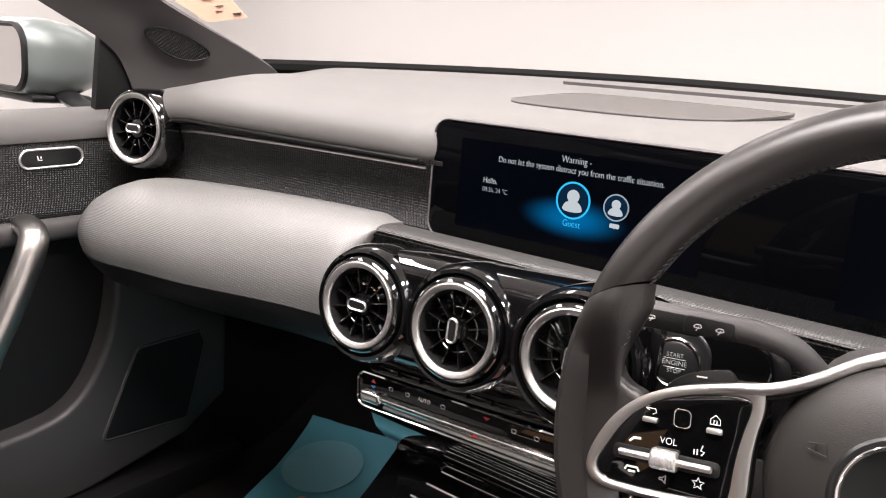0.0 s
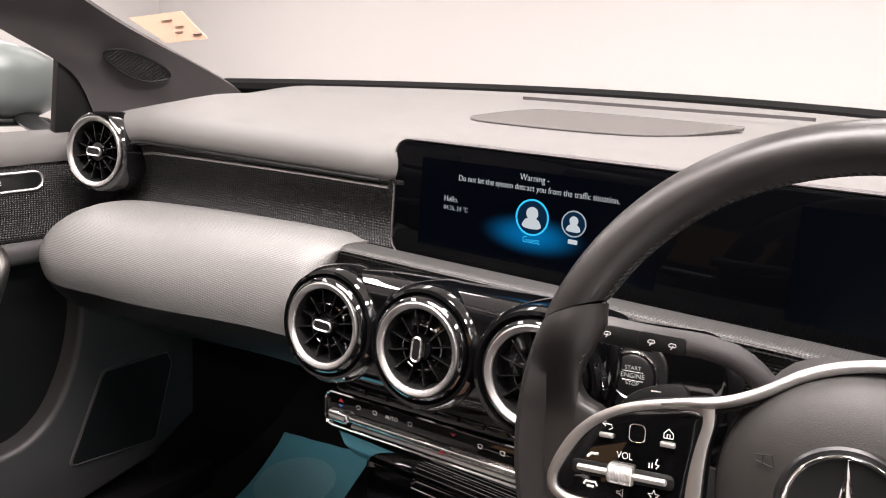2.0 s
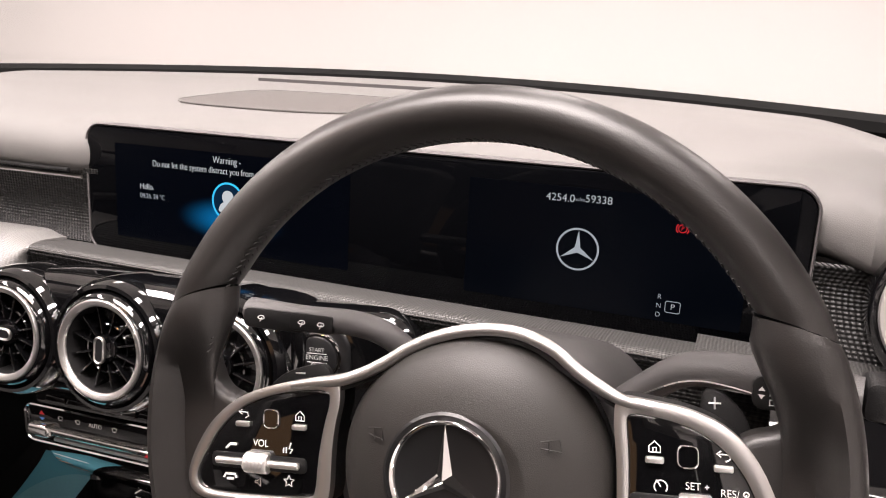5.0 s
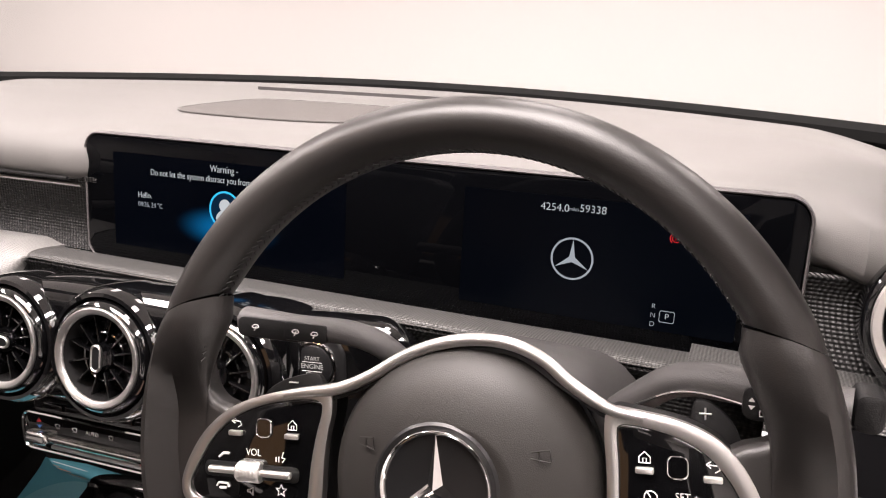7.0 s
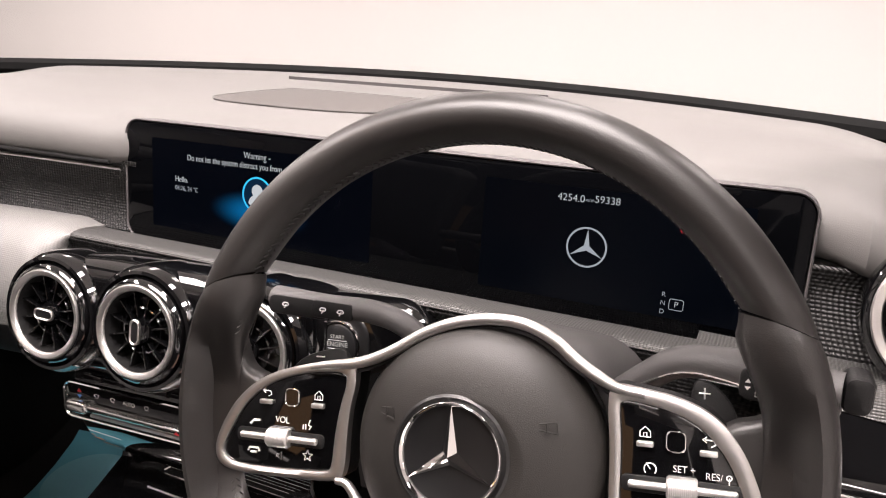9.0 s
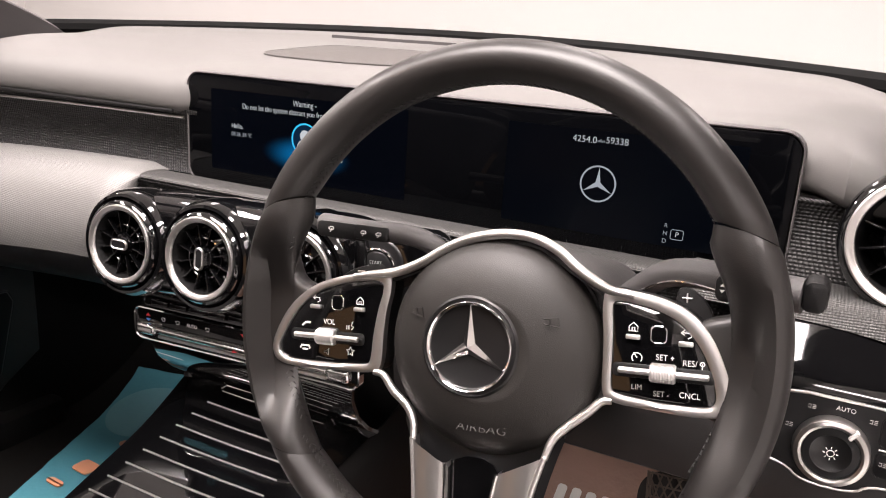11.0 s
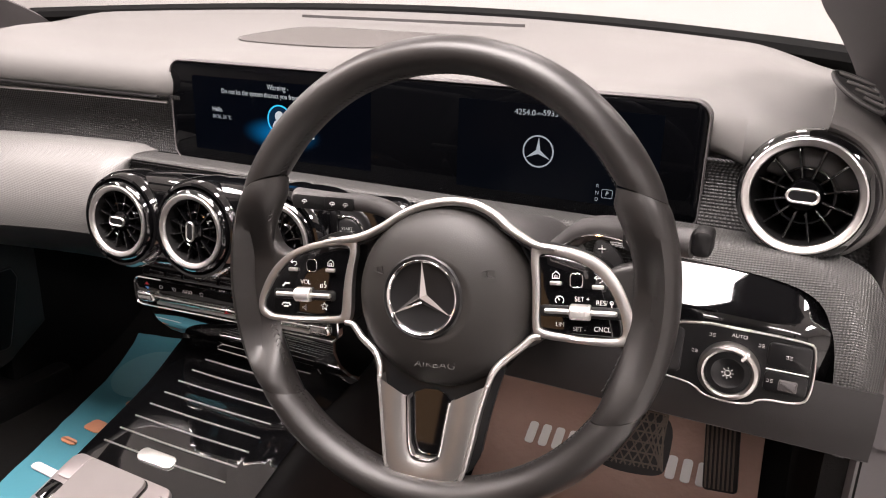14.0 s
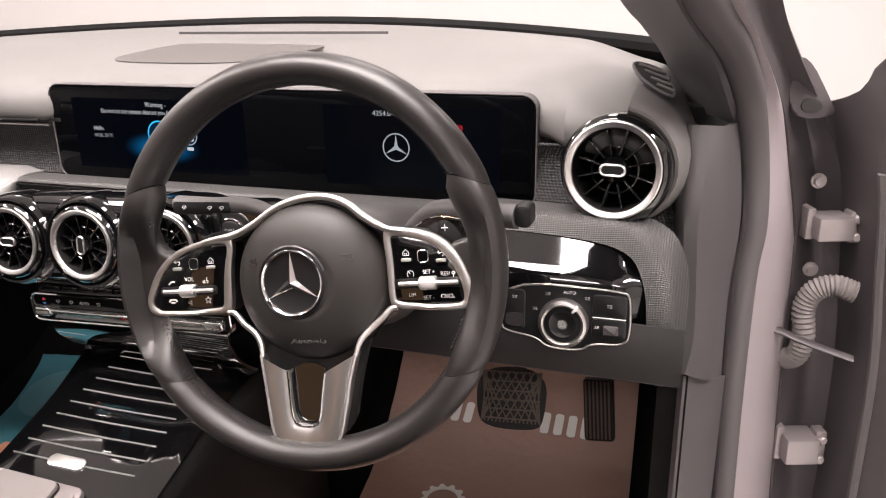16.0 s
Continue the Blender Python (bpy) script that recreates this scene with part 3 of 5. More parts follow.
def icon(x, z, r, ring_mat):
    m = on_glass(x, z) @ pose(0, 0, 0.0003)
    part("icon_disc", revolve([(r * 0.9, 0.0), (0.0, 0.00005)], 36, m), GLOW_NAVY, display)
    part("icon_ring", revolve([(r, 0.0), (r, 0.0003), (r * 0.9, 0.0003), (r * 0.9, 0.0)], 40, m), ring_mat, display)
    head = revolve([(r * 0.36, 0.0004), (0.0, 0.0005)], 24, m @ pose(0, r * 0.22, 0))
    body = slab(softened([(-r * 0.62, -r * 0.62), (r * 0.62, -r * 0.62), (r * 0.5, -r * 0.2), (r * 0.2, 0), (-r * 0.2, 0), (-r * 0.5, -r * 0.2)], 2), 0.0005, m)
    part("icon_shape", joined(head, body), GLOW_WHITE, display)


icon(0.0465, 0.7965, 0.0168, GLOW_CYAN)
icon(0.0875, 0.797, 0.0118, GLOW_DIM)
part("icon_caption", slab(rounded(0.009, 0.004, 0.001, 2), 0.0003, on_glass(0.088, 0.781)), GLOW_WHITE, display)
lettering("letters", "4254.0", 0.0078, on_glass(0.3355, 0.8305) @ pose(0, 0, 0.0003), GLOW_WHITE, display)
lettering("letters", "miles", 0.0036, on_glass(0.3495, 0.8305) @ pose(0, 0, 0.0003), GLOW_DIM, display)
lettering("letters", "59338", 0.0078, on_glass(0.363, 0.8315) @ pose(0, 0, 0.0003), GLOW_WHITE, display)
LOGO = on_glass(0.351, 0.7945) @ pose(0, 0, 0.0002)


def star_badge(r, depth):
    """Three tapered arms with a ridge, about the origin."""
    bm = bmesh.new()
    for i in range(3):
        a = radians(90 + 120 * i)
        c, s = math.cos(a), math.sin(a)
        tip = bm.verts.new((r * c, r * s, 0.0))
        ridge = bm.verts.new((0, 0, depth))
        for d in (-1, 1):
            b = a + d * radians(60)
            foot = bm.verts.new((r * 0.17 * math.cos(b), r * 0.17 * math.sin(b), 0.0))
            bm.faces.new((tip, foot, ridge))
    bmesh.ops.remove_doubles(bm, verts=bm.verts, dist=1e-6)
    return bm


b = star_badge(0.0142, 0.0004)
bmesh.ops.transform(b, matrix=LOGO, verts=b.verts)
part("emblem", b, GLOW_DIM, display, smooth=False)
part("emblem_ring", revolve([(0.0156, 0.0), (0.0155, 0.0004), (0.0143, 0.0004), (0.0142, 0.0)], 48, LOGO), GLOW_DIM, display)
PB = on_glass(0.4215, 0.818) @ pose(0, 0, 0.0002) @ Matrix.Diagonal((0.58, 0.58, 1, 1))
part("brake_lamp", revolve([(0.0052, 0.0), (0.005, 0.0003), (0.0042, 0.0003), (0.0042, 0.0)], 28, PB), GLOW_RED, display)
lettering("brake_letter", "P", 0.007, PB @ pose(0, 0, 0.0001), GLOW_RED, display)
part("brake_arcs", strokes([[(0.0072 * math.cos(radians(a)) * s, 0.0072 * math.sin(radians(a))) for a in range(-45, 50, 15)] for s in (-1, 1)], 0.0004, PB), GLOW_RED, display)
for text, x, z in (("R", 0.4115, 0.7685), ("N", 0.4115, 0.7620), ("D", 0.4115, 0.7555)):
    lettering("letters", text, 0.0050, on_glass(x, z) @ pose(0, 0, 0.0003), GLOW_DIM, display)
lettering("letters", "P", 0.0060, on_glass(0.421, 0.762) @ pose(0, 0, 0.0003), GLOW_WHITE, display)
part("gear_box", frame_ring(rounded(0.0105, 0.0085, 0.0015, 3), rounded(0.0096, 0.0076, 0.0012, 3), 0.0003, on_glass(0.421, 0.762)), GLOW_DIM, display)

# ---- climate bar ----
ROCKER = principled("polished_silver", (0.85, 0.84, 0.82), 0.2, 1.0)
clim = thing("climate_panel", "gloss black climate control bar with silver rockers", "control panel")
CM = pose(0.0105, 0.142, 0.5845, 90, 0, 0) @ pose(0, 0, 0, 0, 0, 2.7)
part("panel", slab(rounded(0.296, 0.034, 0.009, 6), 0.007, CM, 0.001), PIANO, clim)
part("rim", frame_ring(rounded(0.300, 0.038, 0.011, 6), rounded(0.2955, 0.0335, 0.009, 6), 0.0088, CM, 0.001), CHROME, clim, "thin chrome outline")
for s in (-1, 1):
    part("rocker", slab(rounded(0.026, 0.0125, 0.004, 4), 0.015, CM @ pose(s * 0.128, -0.0045, 0), 0.004, 4), ROCKER, clim, "silver temperature rocker")
part("toggle_bar", slab(rounded(0.228, 0.0066, 0.0022, 3), 0.0135, CM @ pose(0, -0.0040, 0), 0.003, 4), ROCKER, clim, "long silver toggle bar")
part("lower_lip", slab(rounded(0.225, 0.0035, 0.0012, 3), 0.0105, CM @ pose(0, -0.0115, 0), 0.001), ALU_BRUSHED, clim)
CF = CM @ pose(0, 0, 0.0072)
lettering("letters", "AUTO", 0.0055, CF @ pose(-0.0635, 0.0085, 0), PRINT_WHITE, clim)
lettering("letters", "A/C", 0.0062, CF @ pose(0.083, 0.0095, 0), PRINT_WHITE, clim)
lettering("letters", "REST", 0.0036, CF @ pose(0.083, 0.0045, 0), PRINT_WHITE, clim)
for x in (-0.105, -0.084, -0.041, 0.037, 0.06):
    part("symbol", strokes([[(x - 0.002, 0.0072), (x + 0.002, 0.0072)], [(x - 0.0026, 0.0102), (x, 0.011), (x + 0.0026, 0.0102), (x + 0.0018, 0.008)], [(x - 0.0018, 0.008), (x - 0.0026, 0.0102)]], 0.00026, CF), PRINT_WHITE, clim)
for x, y, mat, d in ((-0.128, 0.0095, PRINT_RED, 1), (-0.128, 0.0065, PRINT_BLUE, -1), (0.0, -0.0065, PRINT_RED, 1), (0.008, 0.013, PRINT_RED, -1)):
    part("arrow", slab([(-0.0032, 0), (0.0032, 0), (0, 0.0036)] if d > 0 else [(-0.0032, 0), (0, -0.003), (0.0032, 0)], 0.0004, CF @ pose(x, y, 0.0 if y > 0 else 0.006)), mat, clim)
ledge = thing("switch_strip", "thin gloss black switch strip above the climate bar", "control panel")
LS = pose(0.0105, 0.146, 0.6135, 75, 0, 0) @ pose(0, 0, 0, 0, 0, 2.7)
part("strip", slab(rounded(0.27, 0.022, 0.006, 4), 0.01, LS, 0.003), PIANO, ledge)
for i in range(9):
    part("key", slab(rounded(0.024, 0.006, 0.0018, 3), 0.0028, LS @ pose(-0.108 + i * 0.027, -0.004, 0.0095), 0.001), PIANO, ledge)

# ---- steering wheel ----
wheel = thing("steering_wheel", "black leather multifunction steering wheel, turned a little off straight", "steering wheel")
WM = pose(0.340, -0.0056, 0.7281, 77.2, 0, 0) @ pose(0, 0, 0, 0, 2.7, 0) @ pose(0, 0, 0, 0, 0, 7.6)
RR, RA, RB = 0.1684, 0.0142, 0.0188


def rim_arc(a0, a1, n, fat=lambda a: 0.0, lean=(0.0, 0.0), flat=lambda a: 0.0, reach=-0.45):
    """A stretch of the rim; lean: how far its ends slant across the grip, in degrees; flat: where its inner front sinks to the spoke."""
    rows = []
    for i in range(n + 1):
        u = i / n
        edge = 0.0009 * (1 - min(1.0, min(u, 1 - u) * n / 1.5))
        f = fat(a0 + (a1 - a0) * u)
        row = []
        for j in range(20):
            b = j * math.tau / 20
            a = radians(a0 + (a1 - a0) * u + (lean[0] * (1 - u) ** 3 + lean[1] * u ** 3) * math.cos(b))
            inward = max(0.0, -math.cos(b)) * f
            rad = RR + (RA - edge) * math.cos(b) - inward
            z = (RB - edge) * math.sin(b)
            if z > -0.0072:
                z -= flat(math.degrees(a)) * (1 - smooth01(reach, reach + 0.85, math.cos(b))) * (z + 0.0072)
            row.append(WM @ Vector((rad * math.cos(a), rad * math.sin(a), z)))
        rows.append(row)
    return loft(rows, closed=True)


part("rim_top", rim_arc(22.7, 153.8, 64, lean=(-4.2, 5.0)), LEATHER, wheel, "smooth black leather upper rim")
part("rim_grip", rim_arc(-33.8, 22.5, 40, lambda a: 0.0045 * smooth01(-33.8, -22, a) * (1 - smooth01(19, 22.5, a)) + 0.003 * math.exp(-((a - 17) / 7.0) ** 2), lean=(4.2, -4.2), flat=lambda a: 0.85 * smooth01(-34, -6, a) * (1 - smooth01(-3, 18, a))), LEATHER, wheel, "contoured black leather grip")
part("rim_grip", rim_arc(154.0, 215.4, 40, lambda a: 0.0045 * smooth01(154.0, 158, a) * (1 - smooth01(202, 215.4, a)) + 0.003 * math.exp(-((a - 159) / 7.0) ** 2), lean=(5.0, -4.5), flat=lambda a: smooth01(157, 178, a) * (1 - smooth01(194, 214, a)), reach=-0.05), LEATHER, wheel, "contoured black leather grip")
part("rim_bottom", rim_arc(215.6, 326.0, 56, lean=(-4.5, 4.2)), LEATHER, wheel, "smooth black leather lower rim")
stitch = []
for i in range(230):
    a = radians(i * 360 / 230)
    deg = math.degrees(a)
    if 255 < deg < 283 or 163 < deg < 197 or deg > 341 or deg < 17:
        continue
    grip = 0.0045 if 17 <= deg < 21 or 157 < deg < 210 or deg > 330 else 0.0
    for d in (-1, 1):
        p = WM @ Vector(((RR - RA - grip - 0.0001) * math.cos(a), (RR - RA - grip - 0.0001) * math.sin(a), 0.0035 + 0.0013 * d))
        q = WM @ Vector(((RR - RA - grip + 0.0002) * math.cos(a + 0.014), (RR - RA - grip + 0.0002) * math.sin(a + 0.014), 0.0035 + 0.0042 * d))
        stitch.append(tube([p, q], 0.0004, 5))
tagged(part("stitching", joined(*stitch), DARK_RUBBER, wheel, "black cross stitching"), kind="stuff")

# airbag cover
HC = WM @ pose(0.0035, -0.0150, 0)
prof = [(0.0, 0.0128), (0.024, 0.0127), (0.029, 0.0128), (0.0315, 0.0136), (0.0335, 0.0132), (0.042, 0.0112), (0.052, 0.0075), (0.061, 0.0025), (0.067, -0.003), (0.0705, -0.009), (0.0718, -0.016), (0.0715, -0.034)]
bm = revolve(prof, 72, Matrix())
bmesh.ops.transform(bm, matrix=HC, verts=bm.verts)
part("airbag_cover", bm, LEATHER_PAD, wheel, "grained dark grey domed airbag cover")
BM_ = WM @ pose(-0.0035, -0.0132, 0.0134)
part("badge_well", revolve([(0.0325, -0.0002), (0.031, 0.001), (0.0295, 0.0004), (0.0, 0.0002)], 48, BM_), PIANO_PLATE, wheel)
part("badge_ring", revolve([(0.0290, 0.0), (0.0288, 0.0022), (0.0279, 0.0032), (0.0266, 0.0022), (0.0260, 0.0003)], 56, BM_), CHROME, wheel, "chrome ring")
b = star_badge(0.0268, 0.0042)
bmesh.ops.transform(b, matrix=BM_ @ pose(0, 0, 0.0004), verts=b.verts)
part("badge_star", b, CHROME, wheel, "chrome three-armed badge", smooth=False)
lettering("airbag_word", "AIRBAG", 0.0072, HC @ pose(0.0015, -0.0500, 0.0088, -22, 0, 0), LEATHER_PAD, wheel, squeeze=1.35)
for s in (-1, 1):
    H = HC @ pose(s * 0.0445, 0.0210, 0.0105, 0, s * 20, 0)
    part("horn_mark", strokes([[(-0.005, 0.002), (0.004, 0.003), (0.005, -0.003), (-0.005, -0.001)], [(-0.001, 0.0025), (-0.001, -0.003)]], 0.0004, H), LEATHER, wheel)

# back plate and lower spoke
part("back_plate", revolve([(0.0, -0.045), (0.060, -0.045), (0.072, -0.034), (0.0735, -0.022), (0.0, -0.02)], 48, HC), PLASTIC, wheel)
part("spoke_back", slab(softened([(-0.060, -0.05), (0.060, -0.05), (0.042, -0.10), (0.030, -0.158), (-0.036, -0.158), (-0.043, -0.10)], 2), 0.012, WM @ pose(0, 0, -0.02), 0.002), PIANO_PLATE, wheel)
uo = [(-0.0445, -0.0780), (-0.0425, -0.100), (-0.0408, -0.125), (-0.0385, -0.148), (-0.0310, -0.1625), (-0.0080, -0.1668), (0.0150, -0.1625), (0.0255, -0.150), (0.0325, -0.125), (0.0385, -0.100), (0.0455, -0.0780)]
ui = [(-0.0208, -0.0925), (-0.0206, -0.105), (-0.0204, -0.118), (-0.0198, -0.131), (-0.0160, -0.1405), (-0.0055, -0.1425), (0.0040, -0.1400), (0.0076, -0.131), (0.0100, -0.118), (0.0126, -0.105), (0.0150, -0.0940)]
fork = loft([[WM @ Vector((x + k * (xi - x), y + k * (yi - y), h)) for (x, y), (xi, yi) in zip(uo, ui)] for k, h in ((0.0, -0.012), (0.0, 0.003), (0.08, 0.0062), (0.22, 0.0072), (0.8, 0.0058), (0.94, 0.0042), (1.0, 0.0005), (1.0, -0.008))])
part("lower_spoke", fork, ALU_SATIN, wheel, "forked satin silver lower spoke", sharp=30)
part("spoke_edge", tube([WM @ Vector((x, y, 0.0045)) for x, y, _ in spline([(*p, 0) for p in uo], 40)], 0.0017, 8), ALU_BRUSHED, wheel)
part("fork_edge", tube([WM @ Vector((x, y, 0.0036)) for x, y, _ in spline([(*p, 0) for p in ui], 40)], 0.0014, 8), CHROME, wheel)
part("fork_inlay", slab(softened([(-0.023, -0.088), (0.018, -0.088), (0.010, -0.136), (-0.001, -0.145), (-0.014, -0.145), (-0.0215, -0.137)], 2), 0.004, WM @ pose(0, 0, -0.007), 0.001), PIANO, wheel, "dark inlay between the fork's arms")

# switch pods: panel outline, outer edge of its silver frame, and the leather web out to the rim
POD_LEFT = [((-0.0755, 0.0235), (-0.0700, 0.0318)), ((-0.0930, 0.0225), (-0.0910, 0.0278)), ((-0.1110, 0.0190), (-0.1100, 0.0246)), ((-0.1285, 0.0122), (-0.1320, 0.0168)),
            ((-0.1430, 0.0000), (-0.1490, 0.0030)), ((-0.1528, -0.0165), (-0.1598, -0.0145)), ((-0.1590, -0.0285), (-0.1650, -0.0300)), ((-0.1550, -0.0365), (-0.1600, -0.0405)),
            ((-0.1400, -0.0378), (-0.1420, -0.0428)), ((-0.1120, -0.0372), (-0.1120, -0.0418)), ((-0.0860, -0.0360), (-0.0780, -0.0412)), ((-0.0828, -0.0325), (-0.0742, -0.0330)),
            ((-0.0815, -0.0130), (-0.0738, -0.0130)), ((-0.0782, 0.0050), (-0.0722, 0.0040)), ((-0.0748, 0.0160), (-0.0685, 0.0180))]
POD_RIGHT = [((0.0812, 0.0215), (0.0762, 0.0296)), ((0.0940, 0.0203), (0.0915, 0.0275)), ((0.1100, 0.0165), (0.1100, 0.0245)), ((0.1228, 0.0095), (0.1275, 0.0172)),
             ((0.1335, -0.0030), (0.1400, 0.0030)), ((0.1402, -0.0180), (0.1485, -0.0170)), ((0.1436, -0.0325), (0.1525, -0.0335)), ((0.1405, -0.0382), (0.1490, -0.0425)),
             ((0.1300, -0.0392), (0.1330, -0.0445)), ((0.1100, -0.0385), (0.1100, -0.0432)), ((0.0840, -0.0362), (0.0790, -0.0412)), ((0.0818, -0.0315), (0.0765, -0.0320)),
             ((0.0822, -0.0150), (0.0768, -0.0150)), ((0.0822, 0.0020), (0.0765, 0.0020)), ((0.0812, 0.0140), (0.0752, 0.0150))]
WEB_LEFT = [(-0.1580, 0.0480), (-0.1540, 0.0330), (-0.1480, 0.0195), (-0.1330, 0.0150), (-0.1250, -0.0050), (-0.1300, -0.0360), (-0.1500, -0.0440), (-0.1590, -0.0500), (-0.1590, -0.0700), (-0.1600, -0.0600), (-0.1630, -0.0100), (-0.1610, 0.0300)]
WEB_RIGHT = [(0.1590, 0.0460), (0.1565, 0.0300), (0.1530, 0.0170), (0.1320, 0.0130), (0.1200, -0.0050), (0.1250, -0.0380), (0.1420, -0.0465), (0.1510, -0.0560), (0.1560, -0.0740), (0.1600, -0.0600), (0.1630, -0.0100), (0.1610, 0.0280)]


def turned_ccw(poly):
    area = sum(a[0] * c[1] - c[0] * a[1] for a, c in zip(poly, poly[1:] + poly[:1]))
    return poly if area > 0 else poly[::-1]


for s in (-1, 1):
    pairs = POD_LEFT if s < 0 else POD_RIGHT
    inner = softened([p for p, _ in pairs], 2)
    outer = softened([q for _, q in pairs], 2)
    poly = turned_ccw(inner)
    PM = WM @ pose(0, 0, -0.0085)
    part("spoke_leather", slab(turned_ccw(softened(WEB_LEFT if s < 0 else WEB_RIGHT, 3)), 0.016, WM @ pose(0, 0, -0.0238), 0.006, 5), LEATHER, wheel, "leather web between rim and switches")
    part("pod_back", slab(turned_ccw(outer), 0.016, WM @ pose(0, 0, -0.025), 0.004, 3), PLASTIC, wheel)
    panel = part("pod_panel", slab(poly, 0.0052, PM @ pose(0, 0, -0.003), 0.001), PIANO, wheel, "gloss black switch panel")
    part("pod_frame", frame_ring(outer, inner, 0.0075, PM @ pose(0, 0, -0.003), 0.0014), ALU_SATIN, wheel, "satin silver frame", sharp=60)
    F = PM @ pose(0, 0, 0.0024)
    # key places: home, touch key, back, slider
    kx = (-0.0932, -0.1109, -0.1286) if s < 0 else (0.0942, 0.1091, 0.1248)
    ky = (0.0021, 0.0055, 0.0018) if s < 0 else (-0.0001, 0.0023, -0.0018)
    sx, sy = (-0.1185, -0.0189) if s < 0 else (0.1125, -0.0203)
    for bx, by in ((kx[0], ky[0]), (kx[2], ky[2])):
        part("push_key", slab(rounded(0.0085, 0.0030, 0.0008, 3), 0.0022, F @ pose(bx, by, 0), 0.0006), ALU_BRUSHED, panel)
    part("touch_key", frame_ring(rounded(0.0098, 0.0108, 0.003, 4), rounded(0.0084, 0.0094, 0.0026, 4), 0.0009, F @ pose(kx[1], ky[1], 0), 0.0002), CHROME, panel)
    part("touch_face", slab(rounded(0.0084, 0.0094, 0.0026, 4), 0.0006, F @ pose(kx[1], ky[1], 0)), PIANO, panel)
    part("slider_slot", slab(rounded(0.060, 0.0085, 0.003, 4), 0.0008, F @ pose(sx, sy, 0), 0.0004), PIANO_PLATE, panel)
    part("slider_bar", tube([F @ Vector((sx + dx, sy, 0.0022)) for dx in (-0.0262, -0.0255, 0.0255, 0.0262)], [0.0012, 0.0020, 0.0020, 0.0012], 12), ALU_BRUSHED, panel, "silver rocker bar")
    part("roller", revolve([(0.0, -0.0076), (0.0050, -0.0074)] + [(0.0057 + 0.00022 * (i % 2), -0.0066 + i * 0.00044) for i in range(31)] + [(0.0050, 0.0074), (0.0, 0.0076)], 28, F @ pose(sx, sy, 0.0012) @ pose(0, 0, 0, 0, 90, 0)), ALU_BRUSHED, panel, "knurled silver roller")
    # pictograms and words
    hx, hy, bx, by = kx[0], ky[0] + 0.0035, kx[2], ky[2] + 0.0044
    part("home_sign", strokes([[(hx - 0.0026, hy), (hx - 0.0026, hy + 0.0028), (hx, hy + 0.0052), (hx + 0.0026, hy + 0.0028), (hx + 0.0026, hy), (hx - 0.0026, hy)], [(hx - 0.0008, hy), (hx - 0.0008, hy + 0.0022), (hx + 0.0008, hy + 0.0022), (hx + 0.0008, hy)]], 0.0003, F), PRINT_WHITE, panel)
    part("back_sign", strokes([[(bx + 0.001, by - 0.0012), (bx + 0.003, by), (bx + 0.0024, by + 0.002), (bx - 0.002, by + 0.0022)], [(bx - 0.001, by + 0.0036), (bx - 0.003, by + 0.0022), (bx - 0.001, by + 0.0008)]], 0.0003, F), PRINT_WHITE, panel)
    if s < 0:
        lettering("letters", "VOL", 0.0056, F @ pose(-0.1174, -0.0085, 0.0002), PRINT_WHITE, panel, squeeze=0.9)
        part("phone_sign", strokes([[(-0.1395, -0.0125), (-0.137, -0.0102), (-0.133, -0.0100)]], 0.0008, F), PRINT_WHITE, panel)
        part("hangup_sign", strokes([[(-0.1405, -0.0288), (-0.1395, -0.0268), (-0.1335, -0.0268), (-0.1325, -0.0288)], [(-0.1385, -0.0295), (-0.1345, -0.0295)]], 0.0007, F), PRINT_WHITE, panel)
        part("voice_sign", strokes([[(-0.0985, -0.0070), (-0.0995, -0.0100), (-0.0975, -0.0105), (-0.0990, -0.0125)], [(-0.1013, -0.0095), (-0.1013, -0.0125)], [(-0.1030, -0.0098), (-0.1030, -0.0125)]], 0.0004, F), PRINT_WHITE, panel)
        part("mute_sign", strokes([[(-0.1205, -0.0292), (-0.119, -0.0292), (-0.1172, -0.0275), (-0.1172, -0.0320), (-0.119, -0.0303), (-0.1205, -0.0303), (-0.1205, -0.0292)]], 0.0004, F), PRINT_DIM, panel)
        part("star_sign", strokes([[(-0.0994 + (0.0034 if k % 2 == 0 else 0.0015) * math.sin(k * math.pi / 5), -0.0279 + (0.0034 if k % 2 == 0 else 0.0015) * math.cos(k * math.pi / 5)) for k in range(11)]], 0.0003, F), PRINT_WHITE, panel)
    else:
        lettering("letters", "SET +", 0.0050, F @ pose(0.1134, -0.0112, 0.0002), PRINT_WHITE, panel, squeeze=0.9)
        lettering("letters", "RES/", 0.0050, F @ pose(0.1275, -0.0132, 0.0002), PRINT_WHITE, panel, squeeze=0.9)
        part("lever_sign", strokes([[(0.1345 + 0.0012 * math.cos(k * math.tau / 10), -0.0128 + 0.0012 * math.sin(k * math.tau / 10)) for k in range(11)], [(0.1345, -0.0128), (0.1345, -0.0165)]], 0.0003, F), PRINT_WHITE, panel)
        lettering("letters", "LIM", 0.0048, F @ pose(0.0975, -0.0302, 0.0002), PRINT_DIM, panel, squeeze=0.9)
        lettering("letters", "SET -", 0.0048, F @ pose(0.1119, -0.0330, 0.0002), PRINT_DIM, panel, squeeze=0.9)
        lettering("letters", "CNCL", 0.0050, F @ pose(0.1282, -0.0322, 0.0002), PRINT_WHITE, panel, squeeze=0.9)
